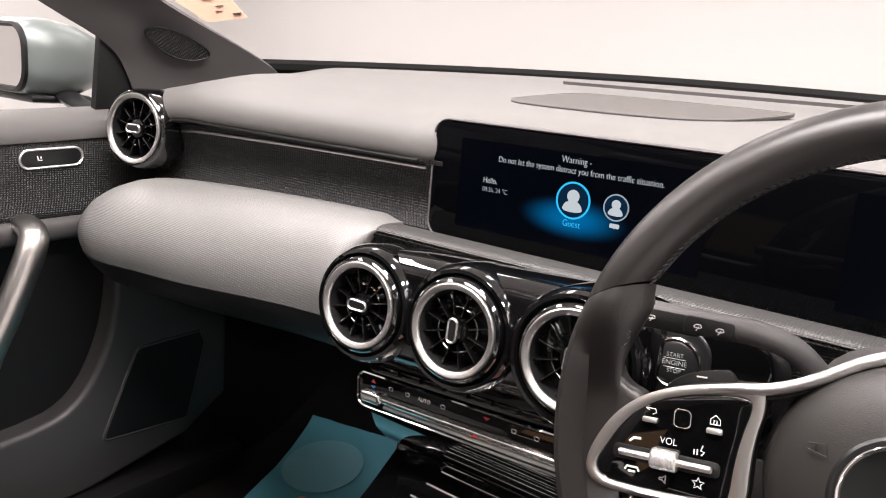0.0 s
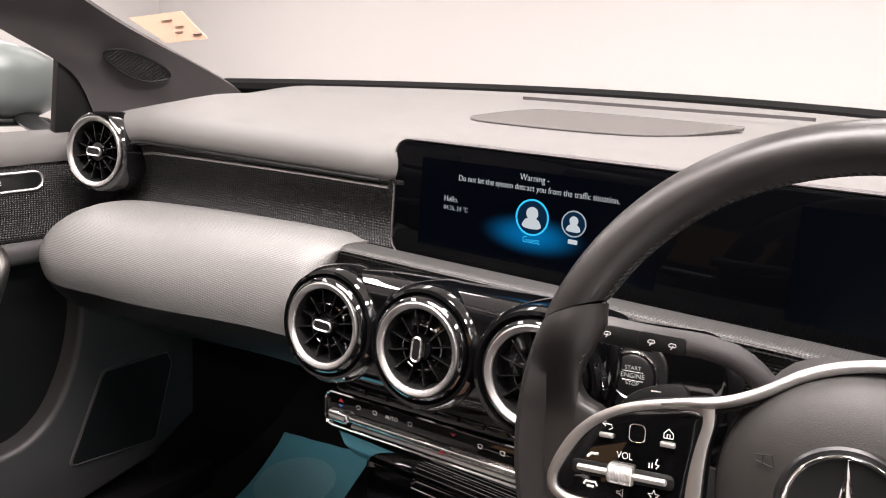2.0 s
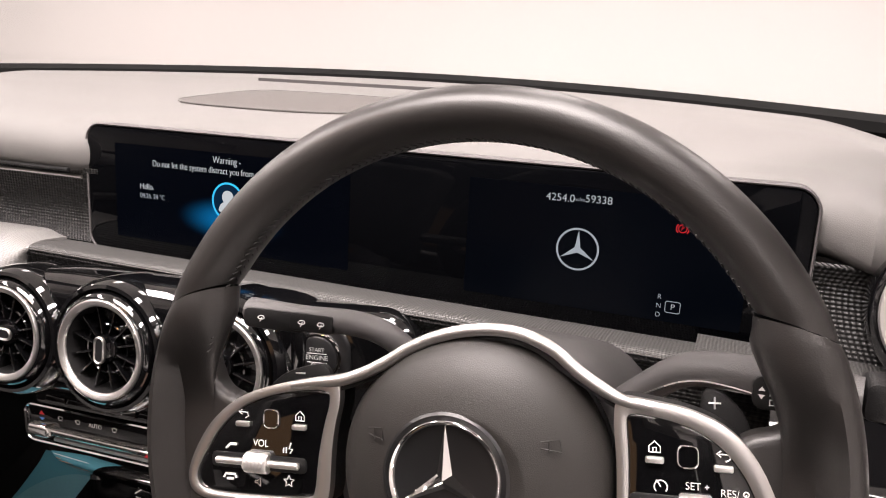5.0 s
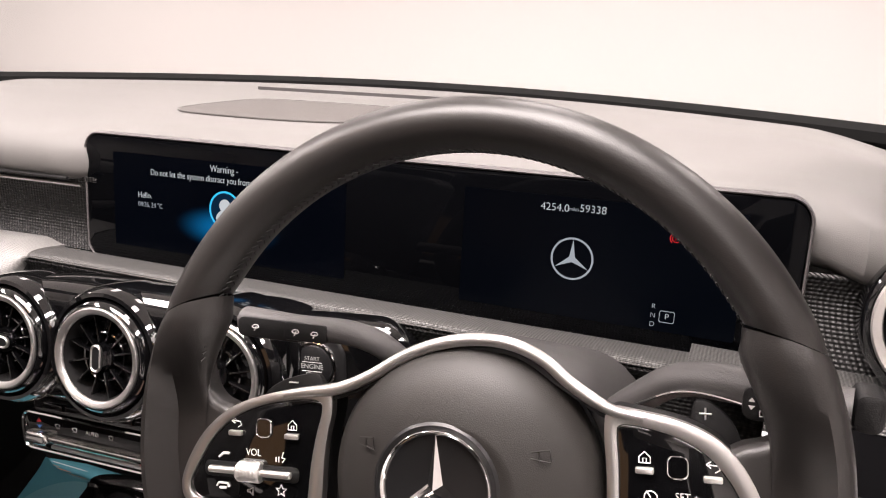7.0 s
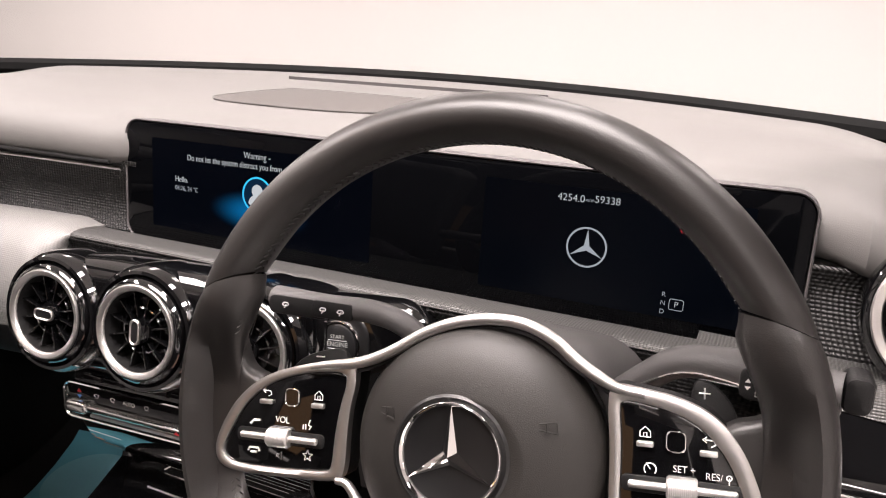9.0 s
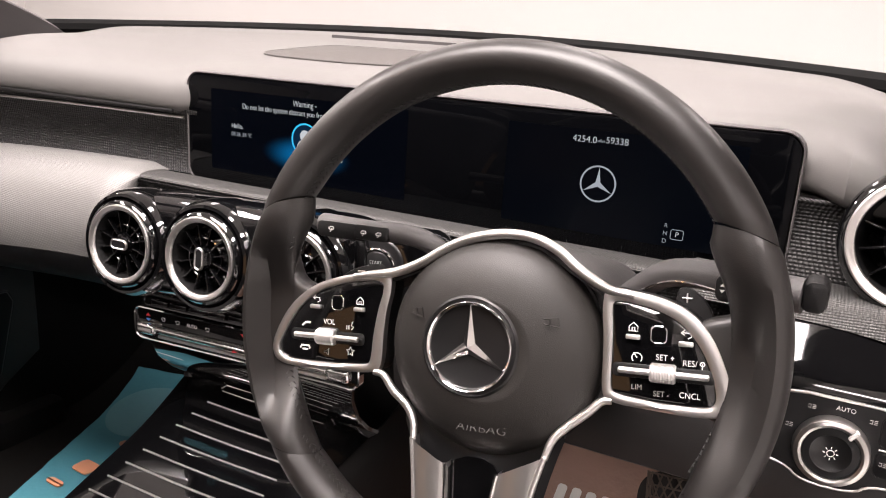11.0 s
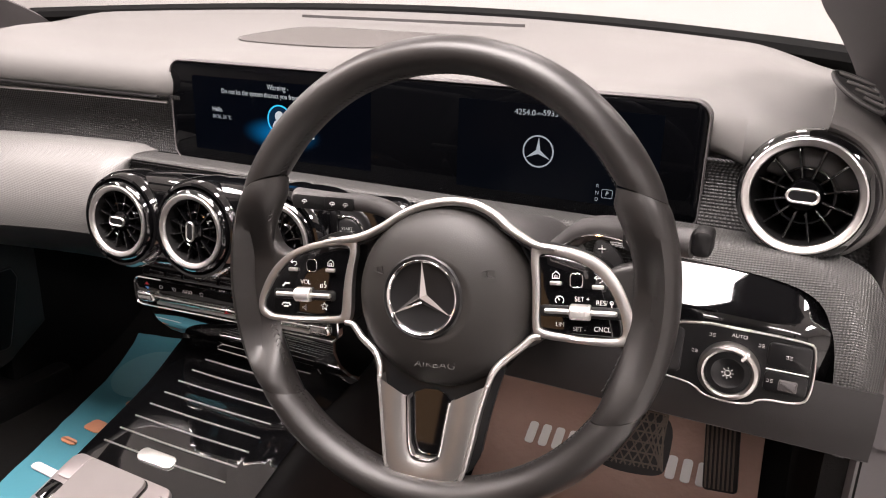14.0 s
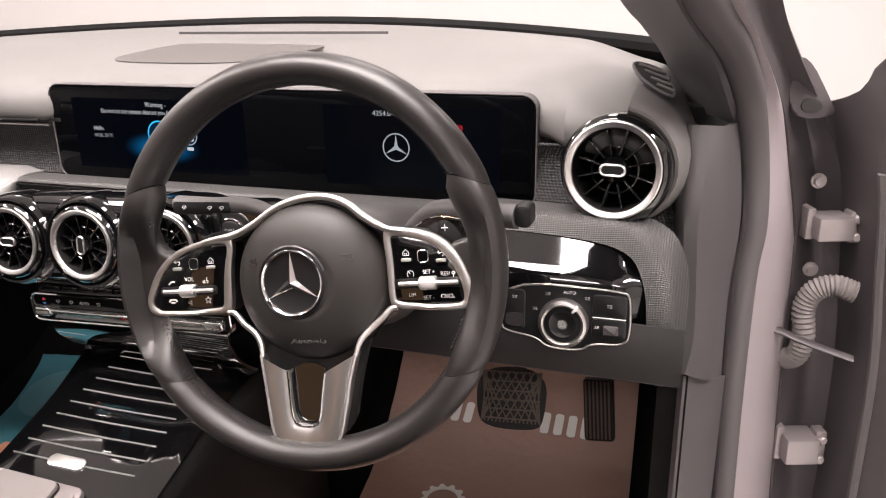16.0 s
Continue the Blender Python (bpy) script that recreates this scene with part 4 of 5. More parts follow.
        part("cruise_sign", strokes([[(0.097 + 0.003 * math.cos(radians(a)), -0.0125 + 0.003 * math.sin(radians(a))) for a in range(-40, 230, 22)], [(0.097, -0.0125), (0.095, -0.0095)]], 0.0003, F), PRINT_WHITE, panel)
    # trim from the pod along the hub down to the fork
    low = [(-0.0800, -0.0400, -0.006), (-0.0725, -0.0415, -0.006), (-0.0640, -0.0510, -0.005), (-0.0520, -0.0600, -0.003), (-0.0460, -0.0690, 0.0), (-0.0440, -0.0800, 0.003)] if s < 0 else \
        [(0.0830, -0.0405, -0.006), (0.0770, -0.0415, -0.006), (0.0690, -0.0490, -0.005), (0.0570, -0.0590, -0.003), (0.0490, -0.0680, 0.0), (0.0450, -0.0800, 0.003)]
    part("hub_trim", tube([WM @ v for v in spline(low, 24)], [0.0022 + 0.0008 * math.sin(i * math.pi / 24) for i in range(25)], 10), ALU_SATIN, wheel, "satin silver strip beside the hub")
arch = spline([(-0.098, 0.0250, -0.005), (-0.084, 0.0272, -0.005), (-0.070, 0.0290, -0.005), (-0.058, 0.0325, -0.005), (-0.044, 0.0390, -0.005), (-0.026, 0.0495, -0.005), (-0.008, 0.0560, -0.005), (0.012, 0.0588, -0.005), (0.030, 0.0570, -0.005), (0.046, 0.0500, -0.005), (0.058, 0.0400, -0.005), (0.069, 0.0325, -0.005), (0.080, 0.0270, -0.005), (0.094, 0.0245, -0.005)], 80)
part("upper_trim", tube([WM @ v for v in arch], [0.0022 + 0.0012 * min(1.0, i / 12, (80 - i) / 12) for i in range(81)], 12), ALU_SATIN, wheel, "satin silver arch over the airbag cover")
skirt = spline([(-0.090, 0.022, 0), (-0.070, 0.026, 0), (-0.044, 0.036, 0), (-0.008, 0.053, 0), (0.030, 0.054, 0), (0.058, 0.037, 0), (0.080, 0.024, 0), (0.100, 0.020, 0)], 40)
part("hub_skirt", loft([[WM @ Vector((v.x * g, v.y * g, z)) for v in skirt] for g, z in ((1.0, -0.007), (0.99, -0.03), (0.9, -0.05))], thick=0.003), PLASTIC, wheel)
for s in (-1, 1):
    pl = softened([(0.1155, 0.0295), (0.1225, 0.0310), (0.1320, 0.0240), (0.1385, 0.0140), (0.1400, 0.0000), (0.1200, -0.0050), (0.1150, 0.0120)] if s > 0 else [(-0.1330, 0.0120), (-0.1280, 0.0210), (-0.1185, 0.0280), (-0.1030, 0.0328), (-0.0900, 0.0340), (-0.0850, 0.0100), (-0.1100, 0.0000)], 2)
    part("shift_paddle", slab(turned_ccw(pl), 0.004, WM @ pose(0, 0, -0.039), 0.0012), PLASTIC, wheel, "black shift paddle")
    x0, y0 = (0.1220, 0.0235) if s > 0 else (-0.1088, 0.0274)
    part("paddle_mark", strokes([[(x0 - 0.003, y0), (x0 + 0.003, y0)]] + ([[(x0, y0 - 0.003), (x0, y0 + 0.003)]] if s > 0 else []), 0.0005, WM @ pose(0, 0, -0.035)), ALU_BRUSHED, wheel)

# steering column and stalks
column = thing("steering_column", "matt black steering column shroud behind the wheel", "steering column")
rows = []
for y, w, h, zc in ((0.03, 0.085, 0.10, 0.712), (0.045, 0.115, 0.118, 0.708), (0.08, 0.135, 0.126, 0.702), (0.15, 0.145, 0.118, 0.686), (0.24, 0.145, 0.1, 0.665)):
    rows.append([Vector((0.345 + a, y, zc + b)) for a, b in rounded(w, h, 0.042, 7)])
part("shroud", loft(rows, closed=True), PAD_DARK, column)


def stalk(path, radii, name, label):
    st = thing(name, label, "stalk")
    part("arm", tube(spline(path, 26), [radii[0] + (radii[1] - radii[0]) * i / 26 for i in range(27)], 16, flat=0.85), PAD_DARK, st)
    return st


ls = stalk([(0.168, 0.06, 0.755), (0.21, 0.058, 0.7565), (0.245, 0.058, 0.759), (0.268, 0.06, 0.754), (0.288, 0.07, 0.735), (0.31, 0.085, 0.712)], (0.0095, 0.0085), "wiper_stalk", "grey-black wiper stalk with printed pictograms")
LSM = pose(0.19, 0.0505, 0.7545, 82, 0, 0) @ pose(0, 0, 0, 0, 0, 3)
part("key_plate", slab(rounded(0.046, 0.0125, 0.004, 4), 0.002, LSM @ pose(0.003, 0, 0.0), 0.0008), PLASTIC, ls)
part("rear_key", slab(rounded(0.031, 0.0115, 0.003, 4), 0.003, LSM @ pose(0.03, 0.001, 0.0), 0.001), PLASTIC, ls, "rear wiper rocker")
for x in (-0.006, 0.0235, 0.037):
    part("wiper_sign", strokes([[(x - 0.0035, 0.001), (x - 0.0015, 0.003), (x + 0.0025, 0.003), (x + 0.0035, 0.001), (x + 0.002, 0.0), (x - 0.002, 0.0), (x - 0.0035, 0.001)], [(x - 0.001, -0.0025), (x + 0.001, 0.0015)]], 0.0003, LSM @ pose(x * 0.3, 0, 0.003) @ Matrix.Diagonal((0.7, 0.7, 1, 1))), PRINT_WHITE, ls)
rs = stalk([(0.52, 0.045, 0.772), (0.49, 0.05, 0.7705), (0.468, 0.055, 0.7715), (0.442, 0.06, 0.767), (0.422, 0.066, 0.751), (0.385, 0.08, 0.712)], (0.0125, 0.0095), "gear_stalk", "grey-black gear selector stalk with printed letters")
RSM = pose(0.483, 0.0375, 0.7705, 86, 0, 0) @ pose(0, 0, 0, 0, 0, 3)
part("letter_plate", slab(rounded(0.0225, 0.0165, 0.005, 4), 0.003, RSM, 0.001), PLASTIC, rs)
for text, x, y in (("R", -0.002, 0.0045), ("N", -0.002, 0.0), ("D", -0.002, -0.0045), ("P", 0.004, 0.0)):
    lettering("letters", text, 0.0046, RSM @ pose(x, y, 0.0032), PRINT_WHITE, rs)
part("arrows", joined(*[slab(t, 0.0003, RSM @ pose(0, 0, 0.003)) for t in ([(-0.0085, 0.001), (-0.0055, 0.001), (-0.007, 0.003)], [(-0.0085, -0.001), (-0.007, -0.003), (-0.0055, -0.001)], [(0.0095, 0.0015), (0.0075, 0.0), (0.0095, -0.0015)])]), PRINT_WHITE, rs)
part("end_cap", slab(rounded(0.014, 0.02, 0.005, 4), 0.018, pose(0.526, 0.054, 0.774, 90, 0, 0), 0.004), PLASTIC, rs, "square end cap")
part("chrome_line", tube(spline([(0.5, 0.0385, 0.7625), (0.462, 0.045, 0.7665), (0.44, 0.05, 0.763), (0.418, 0.057, 0.748)], 16), 0.0008, 6), CHROME, rs)

# ---- driver's switch panel ----
gp = thing("light_switch_unit", "gloss black panel with chrome-framed light switch plate", "control panel")
cols = []
for i in range(22):
    x = 0.488 + i * 0.00671
    drop = 0.012 * smooth01(0.585, 0.63, x)
    back = 0.014 * smooth01(0.6, 0.632, x)
    cols.append(spline([(x, 0.156, 0.733 - drop), (x, 0.14, 0.7305 - drop), (x, 0.119 + back, 0.714 - drop), (x, 0.102 + back, 0.698), (x, 0.098 + back, 0.67), (x, 0.1 + back, 0.64), (x, 0.112 + back, 0.628)], 18))
part("gloss_panel", loft(cols, thick=0.004), PIANO, gp)
SWM = pose(0.5535, 0.098, 0.667, 90, 0, 0) @ pose(0, 0, 0, -4, 0, 0.5)
plate = softened([(-0.06, 0.0265), (0.054, 0.0265), (0.06, 0.02), (0.061, -0.016), (0.055, -0.0255), (0.026, -0.0265), (0.018, -0.035), (-0.014, -0.0355), (-0.025, -0.026), (-0.052, -0.0235), (-0.06, -0.0185)], 2)
part("switch_plate", slab(plate, 0.004, SWM, 0.001), PIANO_PLATE, gp, "satin black switch plate")
part("plate_rim", tube([SWM @ Vector((x, y, 0.0035)) for x, y in plate + plate[:1]], 0.0011, 8), ALU, gp, "chrome outline")
KM = SWM @ pose(0.0005, -0.0085, 0.004)
part("light_dial", revolve([(0.0235, -0.001), (0.0232, 0.006), (0.0222, 0.0085), (0.0195, 0.0095), (0.0178, 0.0088), (0.0172, 0.006)], 56, KM), ALU, gp, "knurled silver dial")
part("dial_face", revolve([(0.0174, 0.002), (0.0172, 0.0075), (0.0125, 0.0078), (0.0118, 0.0072), (0.0, 0.007)], 48, KM), PIANO_PLATE, gp)
part("dial_pointer", block((-0.0012, 0.0155, 0.006), (0.0012, 0.023, 0.0102), KM @ pose(0, 0, 0, 0, 0, -35), bevel=0.0004, seg=1), PRINT_WHITE, gp)
part("bulb_sign", strokes([[(0.0022 * math.cos(radians(a)), 0.0022 * math.sin(radians(a))) for a in range(0, 390, 30)]] + [[(0.0032 * math.cos(radians(a)), 0.0032 * math.sin(radians(a))), (0.0046 * math.cos(radians(a)), 0.0046 * math.sin(radians(a)))] for a in range(0, 360, 45)], 0.0003, KM @ pose(0, 0, 0.0073)), PRINT_WHITE, gp)
part("brake_key", slab(rounded(0.02, 0.038, 0.004, 4), 0.0018, SWM @ pose(-0.046, 0.0005, 0.004), 0.0008), PIANO_PLATE, gp, "parking brake switch")
part("brake_hollow", slab(rounded(0.016, 0.013, 0.003, 4), 0.0021, SWM @ pose(-0.046, -0.01, 0.004)), DARK_RUBBER, gp)
part("fog_key", slab(rounded(0.031, 0.02, 0.004, 4), 0.0018, SWM @ pose(0.042, 0.0115, 0.004), 0.0008), PIANO_PLATE, gp)
part("dimmer_key", slab(rounded(0.031, 0.017, 0.004, 4), 0.0018, SWM @ pose(0.042, -0.0105, 0.004), 0.0008), PIANO_PLATE, gp)
part("dimmer_roller", slab(rounded(0.0135, 0.009, 0.0015, 3), 0.005, SWM @ pose(0.044, -0.0115, 0.004), 0.0018), TRIM_GREY, gp)
part("key_line", tube([SWM @ Vector((0.027, 0.0, 0.0065)), SWM @ Vector((0.057, 0.0, 0.0065))], 0.0005, 6), PRINT_WHITE, gp)
lettering("letters", "AUTO", 0.0042, SWM @ pose(0.005, 0.0205, 0.0042), PRINT_WHITE, gp)
for x, y in ((-0.015, 0.018), (0.0215, 0.0165), (0.042, 0.0115), (0.031, -0.0095), (-0.0265, 0.003), (-0.046, 0.0125)):
    part("symbol", strokes([[(x - 0.0035, y + 0.0015), (x - 0.001, y + 0.0018), (x - 0.001, y - 0.0018), (x - 0.0035, y - 0.0015)], [(x + 0.0005, y + 0.0018), (x + 0.0035, y + 0.0018)], [(x + 0.0005, y), (x + 0.0035, y)], [(x + 0.0005, y - 0.0018), (x + 0.0035, y - 0.0018)]], 0.00026, SWM @ pose(x * 0.35, y * 0.35, 0.0062 if abs(x) > 0.026 else 0.0043) @ Matrix.Diagonal((0.65, 0.65, 1, 1))), PRINT_DIM, gp)

# ---- centre console ----
console = thing("centre_console", "piano black centre console with a ribbed roller cover", "console")


def con(x, y, lift=0.0):
    return Vector((x, y, 0.43 + 0.35 * (y - 0.03) + lift))


def con_half(y):
    return 0.118 + 0.02 * smooth01(0.1, 0.25, y)


prof = [(0.152, 0.572), (0.152, 0.552), (0.163, 0.53), (0.182, 0.51), (0.205, 0.494)]
rows = []
ys = [0.2 - i * 0.02 for i in range(26)]
for k in range(13):
    u = -1 + 2 * k / 12
    row = [(0.006 + u * 0.138, y, z) for y, z in prof]
    row += [tuple(con(0.002 + u * con_half(y), y, -0.006 * max(0, abs(u) - 0.8) / 0.2)) for y in ys]
    rows.append([Vector(p) for p in row])
part("console_top", loft(rows, thick=0.004), PIANO, console, "gloss black console skin")
for s in (-1, 1):
    side = [[con(0.002 + s * con_half(y), y, -0.006), con(0.002 + s * (con_half(y) + 0.012), y, -0.03), con(0.002 + s * (con_half(y) + 0.02), y, -0.10), Vector((0.002 + s * (con_half(y) + 0.03), y, 0.2))] for y in [0.32 - i * 0.03 for i in range(28)]]
    part("console_side", loft([spline(r, 10) for r in side], thick=0.004), PLASTIC, console)
for i in range(9):
    y = 0.188 - i * 0.0199
    part("rib", tube(spline([con(-0.062 - 0.033 * i / 8, y + 0.001, 0.0045), con(0.0, y, 0.0052), con(0.082, y + 0.002, 0.0045)], 10), 0.0011, 6), ALU_BRUSHED if i else CHROME, console, "bright thin rib")
part("cover_rim", tube([con(0, 0, 0.0045) + Vector((x, y, 0.35 * y)) for x, y in [(-0.066, 0.192), (-0.062, 0.198), (0.0, 0.2), (0.085, 0.2), (0.095, 0.194)]], 0.0014, 6), CHROME, console)
part("push_button", slab(rounded(0.052, 0.017, 0.008, 6), 0.0035, Matrix.Translation(con(-0.014, 0.03, 0.0035)) @ pose(0, 0, 0, 19.3, 0, 0), 0.0015), ALU_BRUSHED, console, "oval silver push button")
pad = thing("touchpad", "silver touchpad with pale glass on the console", "touchpad")
TM = Matrix.Translation(con(-0.035, -0.042, 0.003)) @ pose(0, 0, 0, 19.3, 0, -2)
part("surround", slab(rounded(0.15, 0.098, 0.012, 5), 0.008, TM, 0.003), HINGE, pad, "satin silver surround")
part("pad_glass", slab(rounded(0.088, 0.09, 0.009, 5), 0.006, TM @ pose(0.0, 0.0, 0.0095), 0.0015), TOUCH, pad, "pale grey touch surface")
part("pad_edge", slab(rounded(0.09, 0.092, 0.0095, 5), 0.004, TM @ pose(0.0, 0.0, 0.007), 0.001), PIANO, pad)
for s in (-1, 1):
    for y in (0.026, -0.004, -0.034):
        part("side_key", slab(rounded(0.02, 0.024, 0.003, 3), 0.003, TM @ pose(s * 0.059, y, 0.0075), 0.001), HINGE if y > 0 else PIANO, pad)

# ---- footwells ----
floorpan = thing("footwell_floor", "black carpeted footwell floor of the car", "car floor", kind="structure")
for x0, x1 in ((-0.68, -0.12), (0.12, 0.74)):
    rows = [spline([(x, -1.5, 0.18), (x, 0.1, 0.185), (x, 0.4, 0.19), (x, 0.52, 0.215), (x, 0.64, 0.29), (x, 0.76, 0.42), (x, 0.8, 0.62)], 30) for x in (x0, (x0 + x1) / 2, x1)]
    part("carpet", loft(rows, thick=0.01), CARPET, floorpan)
part("tunnel", block((-0.125, -1.5, 0.15), (0.13, 0.8, 0.36), bevel=0.01), CARPET, floorpan)
part("bulkhead", block((-0.7, 0.78, 0.1), (0.74, 0.84, 0.84)), PLASTIC, floorpan)
part("side_lining", block((-0.72, 0.30, 0.12), (-0.665, 0.84, 0.72), bevel=0.01), CARPET, floorpan)
part("sill", block((-0.72, -1.5, 0.1), (-0.63, 0.4, 0.235), bevel=0.012), PLASTIC, floorpan)
part("sill", block((0.66, -1.5, 0.1), (0.78, 0.3, 0.235), bevel=0.012), PLASTIC, floorpan)


def floor_z(y):
    return np.interp(y, [-1.5, 0.1, 0.4, 0.46, 0.52, 0.58, 0.64, 0.70, 0.76], [0.18, 0.185, 0.19, 0.2, 0.215, 0.247, 0.29, 0.35, 0.42])


def paper(name, label, corners, mat, seed):
    """A creased sheet laid on the floor, between four plan corners."""
    t = thing(name, label, "paper mat")
    a, b, c, d = [Vector((*p, 0)) for p in corners]
    n = 28
    rows = []
    for i in range(n + 1):
        row = []
        for j in range(n + 1):
            u, v = i / n, j / n
            p = (a * (1 - u) + b * u) * (1 - v) + (d * (1 - u) + c * u) * v
            bump = 0.006 * max(0, noise.noise(Vector((p.x * 9 + seed, p.y * 9, 0)))) + 0.003 * noise.noise(Vector((p.x * 25, p.y * 25, seed)))
            row.append(Vector((p.x, p.y, floor_z(p.y) + 0.016 + abs(bump))))
        rows.append(row)
    part("sheet", loft(rows, thick=0.0006), mat, t)
    return t


def laid(x, y, turn):
    s = math.degrees(math.atan((floor_z(y + 0.03) - floor_z(y - 0.03)) / 0.06))
    return pose(x, y, floor_z(y) + 0.0195, s, 0, 0) @ pose(0, 0, 0, 0, 0, turn)


dm = paper("driver_paper_mat", "brown printed protective paper mat in the driver's footwell", [(0.165, 0.665), (0.60, 0.655), (0.62, 0.0), (0.25, 0.0)], PAPER_BROWN, 3.0)
for k in (0, 1, 2, 3, 5, 6, 7, 9, 10, 11, 12):
    part("print_bar", slab(rounded(0.0145, 0.040, 0.005, 4), 0.0012, laid(0.254 + k * 0.0224, 0.560 + 0.0004 * k, 0)), PRINT_WHITE, dm)
gear = []
for k in range(48):
    r = 0.036 if (k // 2) % 2 else 0.030
    gear.append((r * math.cos(k * math.tau / 48), r * math.sin(k * math.tau / 48)))
part("print_cog", frame_ring(gear, [(0.024 * math.cos(k * math.tau / 48), 0.024 * math.sin(k * math.tau / 48)) for k in range(48)], 0.002, laid(0.332, 0.378, 0)), PRINT_WHITE, dm)
pm = paper("passenger_paper_mat", "teal printed protective paper mat in the passenger footwell", [(-0.61, 0.545), (-0.20, 0.59), (-0.16, 0.02), (-0.41, 0.0)], PAPER_TEAL, 8.0)
for x, y, w, h, mat in ((-0.44, 0.37, 0.04, 0.016, PRINT_ORANGE), (-0.445, 0.29, 0.038, 0.03, PRINT_ORANGE), (-0.45, 0.238, 0.035, 0.013, PRINT_ORANGE), (-0.41, 0.165, 0.07, 0.016, PRINT_WHITE)):
    part("print_bar", slab(rounded(w, h, 0.008, 4), 0.002, laid(x, y, -4)), mat, pm)
part("print_disc", slab([(0.07 * math.cos(k * math.tau / 40), 0.07 * math.sin(k * math.tau / 40)) for k in range(40)], 0.0012, laid(-0.49, 0.455, 0) @ pose(0, 0, 0.004)), PAPER_LIGHT, pm)

brake = thing("brake_pedal", "worn black rubber brake pedal with a triangle grid tread", "pedal")
BP = pose(0.447, 0.352, 0.424, 62, 0, 0) @ pose(0, 0, 0, 0, 0, 4)
po = softened([(-0.045, 0.036), (0.047, 0.036), (0.044, -0.03), (0.034, -0.042), (-0.03, -0.042), (-0.045, -0.025)], 3)
part("pad", slab(po, 0.012, BP, 0.003), DARK_RUBBER, brake)
lines = []
RUB = grained("worn_rubber", (0.14, 0.11, 0.09), 0.6, grain=900, bump=0.4)
for i in range(-5, 6):
    for d in (-1, 1):
        pts = [(i * 0.011 + d * 0.02, -0.036), (i * 0.011 - d * 0.02, 0.033)]
        cl = [(max(-0.04, min(0.041, x)), y) for x, y in pts]
        lines.append(tube([BP @ Vector((*p, 0.0125)) for p in cl], 0.0011, 5))
for i in range(-2, 4):
    lines.append(tube([BP @ Vector((-0.039, i * 0.0125 - 0.006, 0.0125)), BP @ Vector((0.04, i * 0.0125 - 0.006, 0.0125))], 0.0011, 5))
tagged(part("tread", joined(*lines), RUB, brake, "raised triangle tread"), kind="stuff")
part("arm", tube(spline([BP @ Vector((0, 0, 0)), (0.45, 0.42, 0.48), (0.455, 0.44, 0.66)], 10), 0.009, 10), PAINT_DARK, brake)
gas = thing("accelerator_pedal", "black ribbed accelerator pedal standing on the floor", "pedal")
AP = pose(0.547, 0.535, 0.318, 75, 0, 0) @ pose(0, 0, 0, 0, 0, 6)
part("plate", slab(rounded(0.047, 0.10, 0.006, 4), 0.014, AP, 0.003), DARK_RUBBER, gas)
for i in range(7):
    part("groove_rib", block((-0.021 + i * 0.006, -0.046, 0.013), (-0.0182 + i * 0.006, 0.046, 0.0158), AP, bevel=0.0006, seg=1), RUB, gas)

# ---- passenger seat, of which the cushion corner shows ----
seat = thing("car_seat", "dark grey leather passenger seat cushion beside the console", "seat")
part("cushion", block((-0.60, -0.6, 0.23), (-0.14, -0.07, 0.425), bevel=0.055, seg=6), GREY_CLOTH, seat)
part("seat_base", block((-0.56, -0.58, 0.19), (-0.2, -0.12, 0.26), bevel=0.01), PLASTIC, seat)
part("backrest", block((-0.59, -0.74, 0.36), (-0.17, -0.6, 0.98), pose(0, 0, 0, 0, 0, 0), bevel=0.05, seg=5), GREY_CLOTH, seat)

# ---- passenger door ----
door = thing("passenger_door", "closed passenger door with carbon-pattern trim and silver pull", "car door")


def door_sheet(pts, y0, y1, n=14, k=10):
    return [spline([(x, y, z + 0.06 * (y - 0.1) * (1 if z > 0.7 else 0.4)) for x, z in pts], k) for y in [y0 + (y1 - y0) * i / n for i in range(n + 1)]]


part("belt_pad", loft(door_sheet([(-0.73, 0.803), (-0.70, 0.805), (-0.672, 0.796), (-0.663, 0.78), (-0.664, 0.767), (-0.675, 0.764)], -0.9, 0.25), thick=0.004), PAD, door, "soft grey belt padding")
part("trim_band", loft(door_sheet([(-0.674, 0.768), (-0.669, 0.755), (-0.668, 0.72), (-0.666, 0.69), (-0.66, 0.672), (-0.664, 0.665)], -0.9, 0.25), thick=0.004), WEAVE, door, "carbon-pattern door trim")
part("arm_ledge", loft(door_sheet([(-0.664, 0.668), (-0.652, 0.66), (-0.651, 0.645), (-0.66, 0.633), (-0.69, 0.628)], -0.9, 0.2), thick=0.004), PAD_DARK, door)
part("back_skin", block((-0.74, -0.9, 0.2), (-0.70, 0.42, 0.8)), PLASTIC, door)
DOORM = Matrix(((0, 0, 1, -0.70), (1, 0, 0, 0), (0, 1, 0, 0), (0, 0, 0, 1)))
low = softened([(0.36, 0.655), (0.125, 0.65), (0.155, 0.62), (0.178, 0.585), (0.182, 0.541), (0.165, 0.46), (0.125, 0.385), (0.06, 0.358), (-0.3, 0.34), (-0.9, 0.33), (-0.9, 0.22), (0.38, 0.22), (0.385, 0.5)], 2)
part("lower_panel", slab(low, 0.036, DOORM, 0.009, 4), DOOR_LOW, door, "moulded lower door panel with a map pocket")
SPQ = [(0.213, 0.447), (0.325, 0.45), (0.335, 0.43), (0.302, 0.303), (0.155, 0.312)]
SPO = softened([(p[0] + f * (q[0] - p[0]), p[1] + f * (q[1] - p[1])) for p, q in zip(SPQ, SPQ[1:] + SPQ[:1]) for f in (0.0, 0.15, 0.85)], 2)
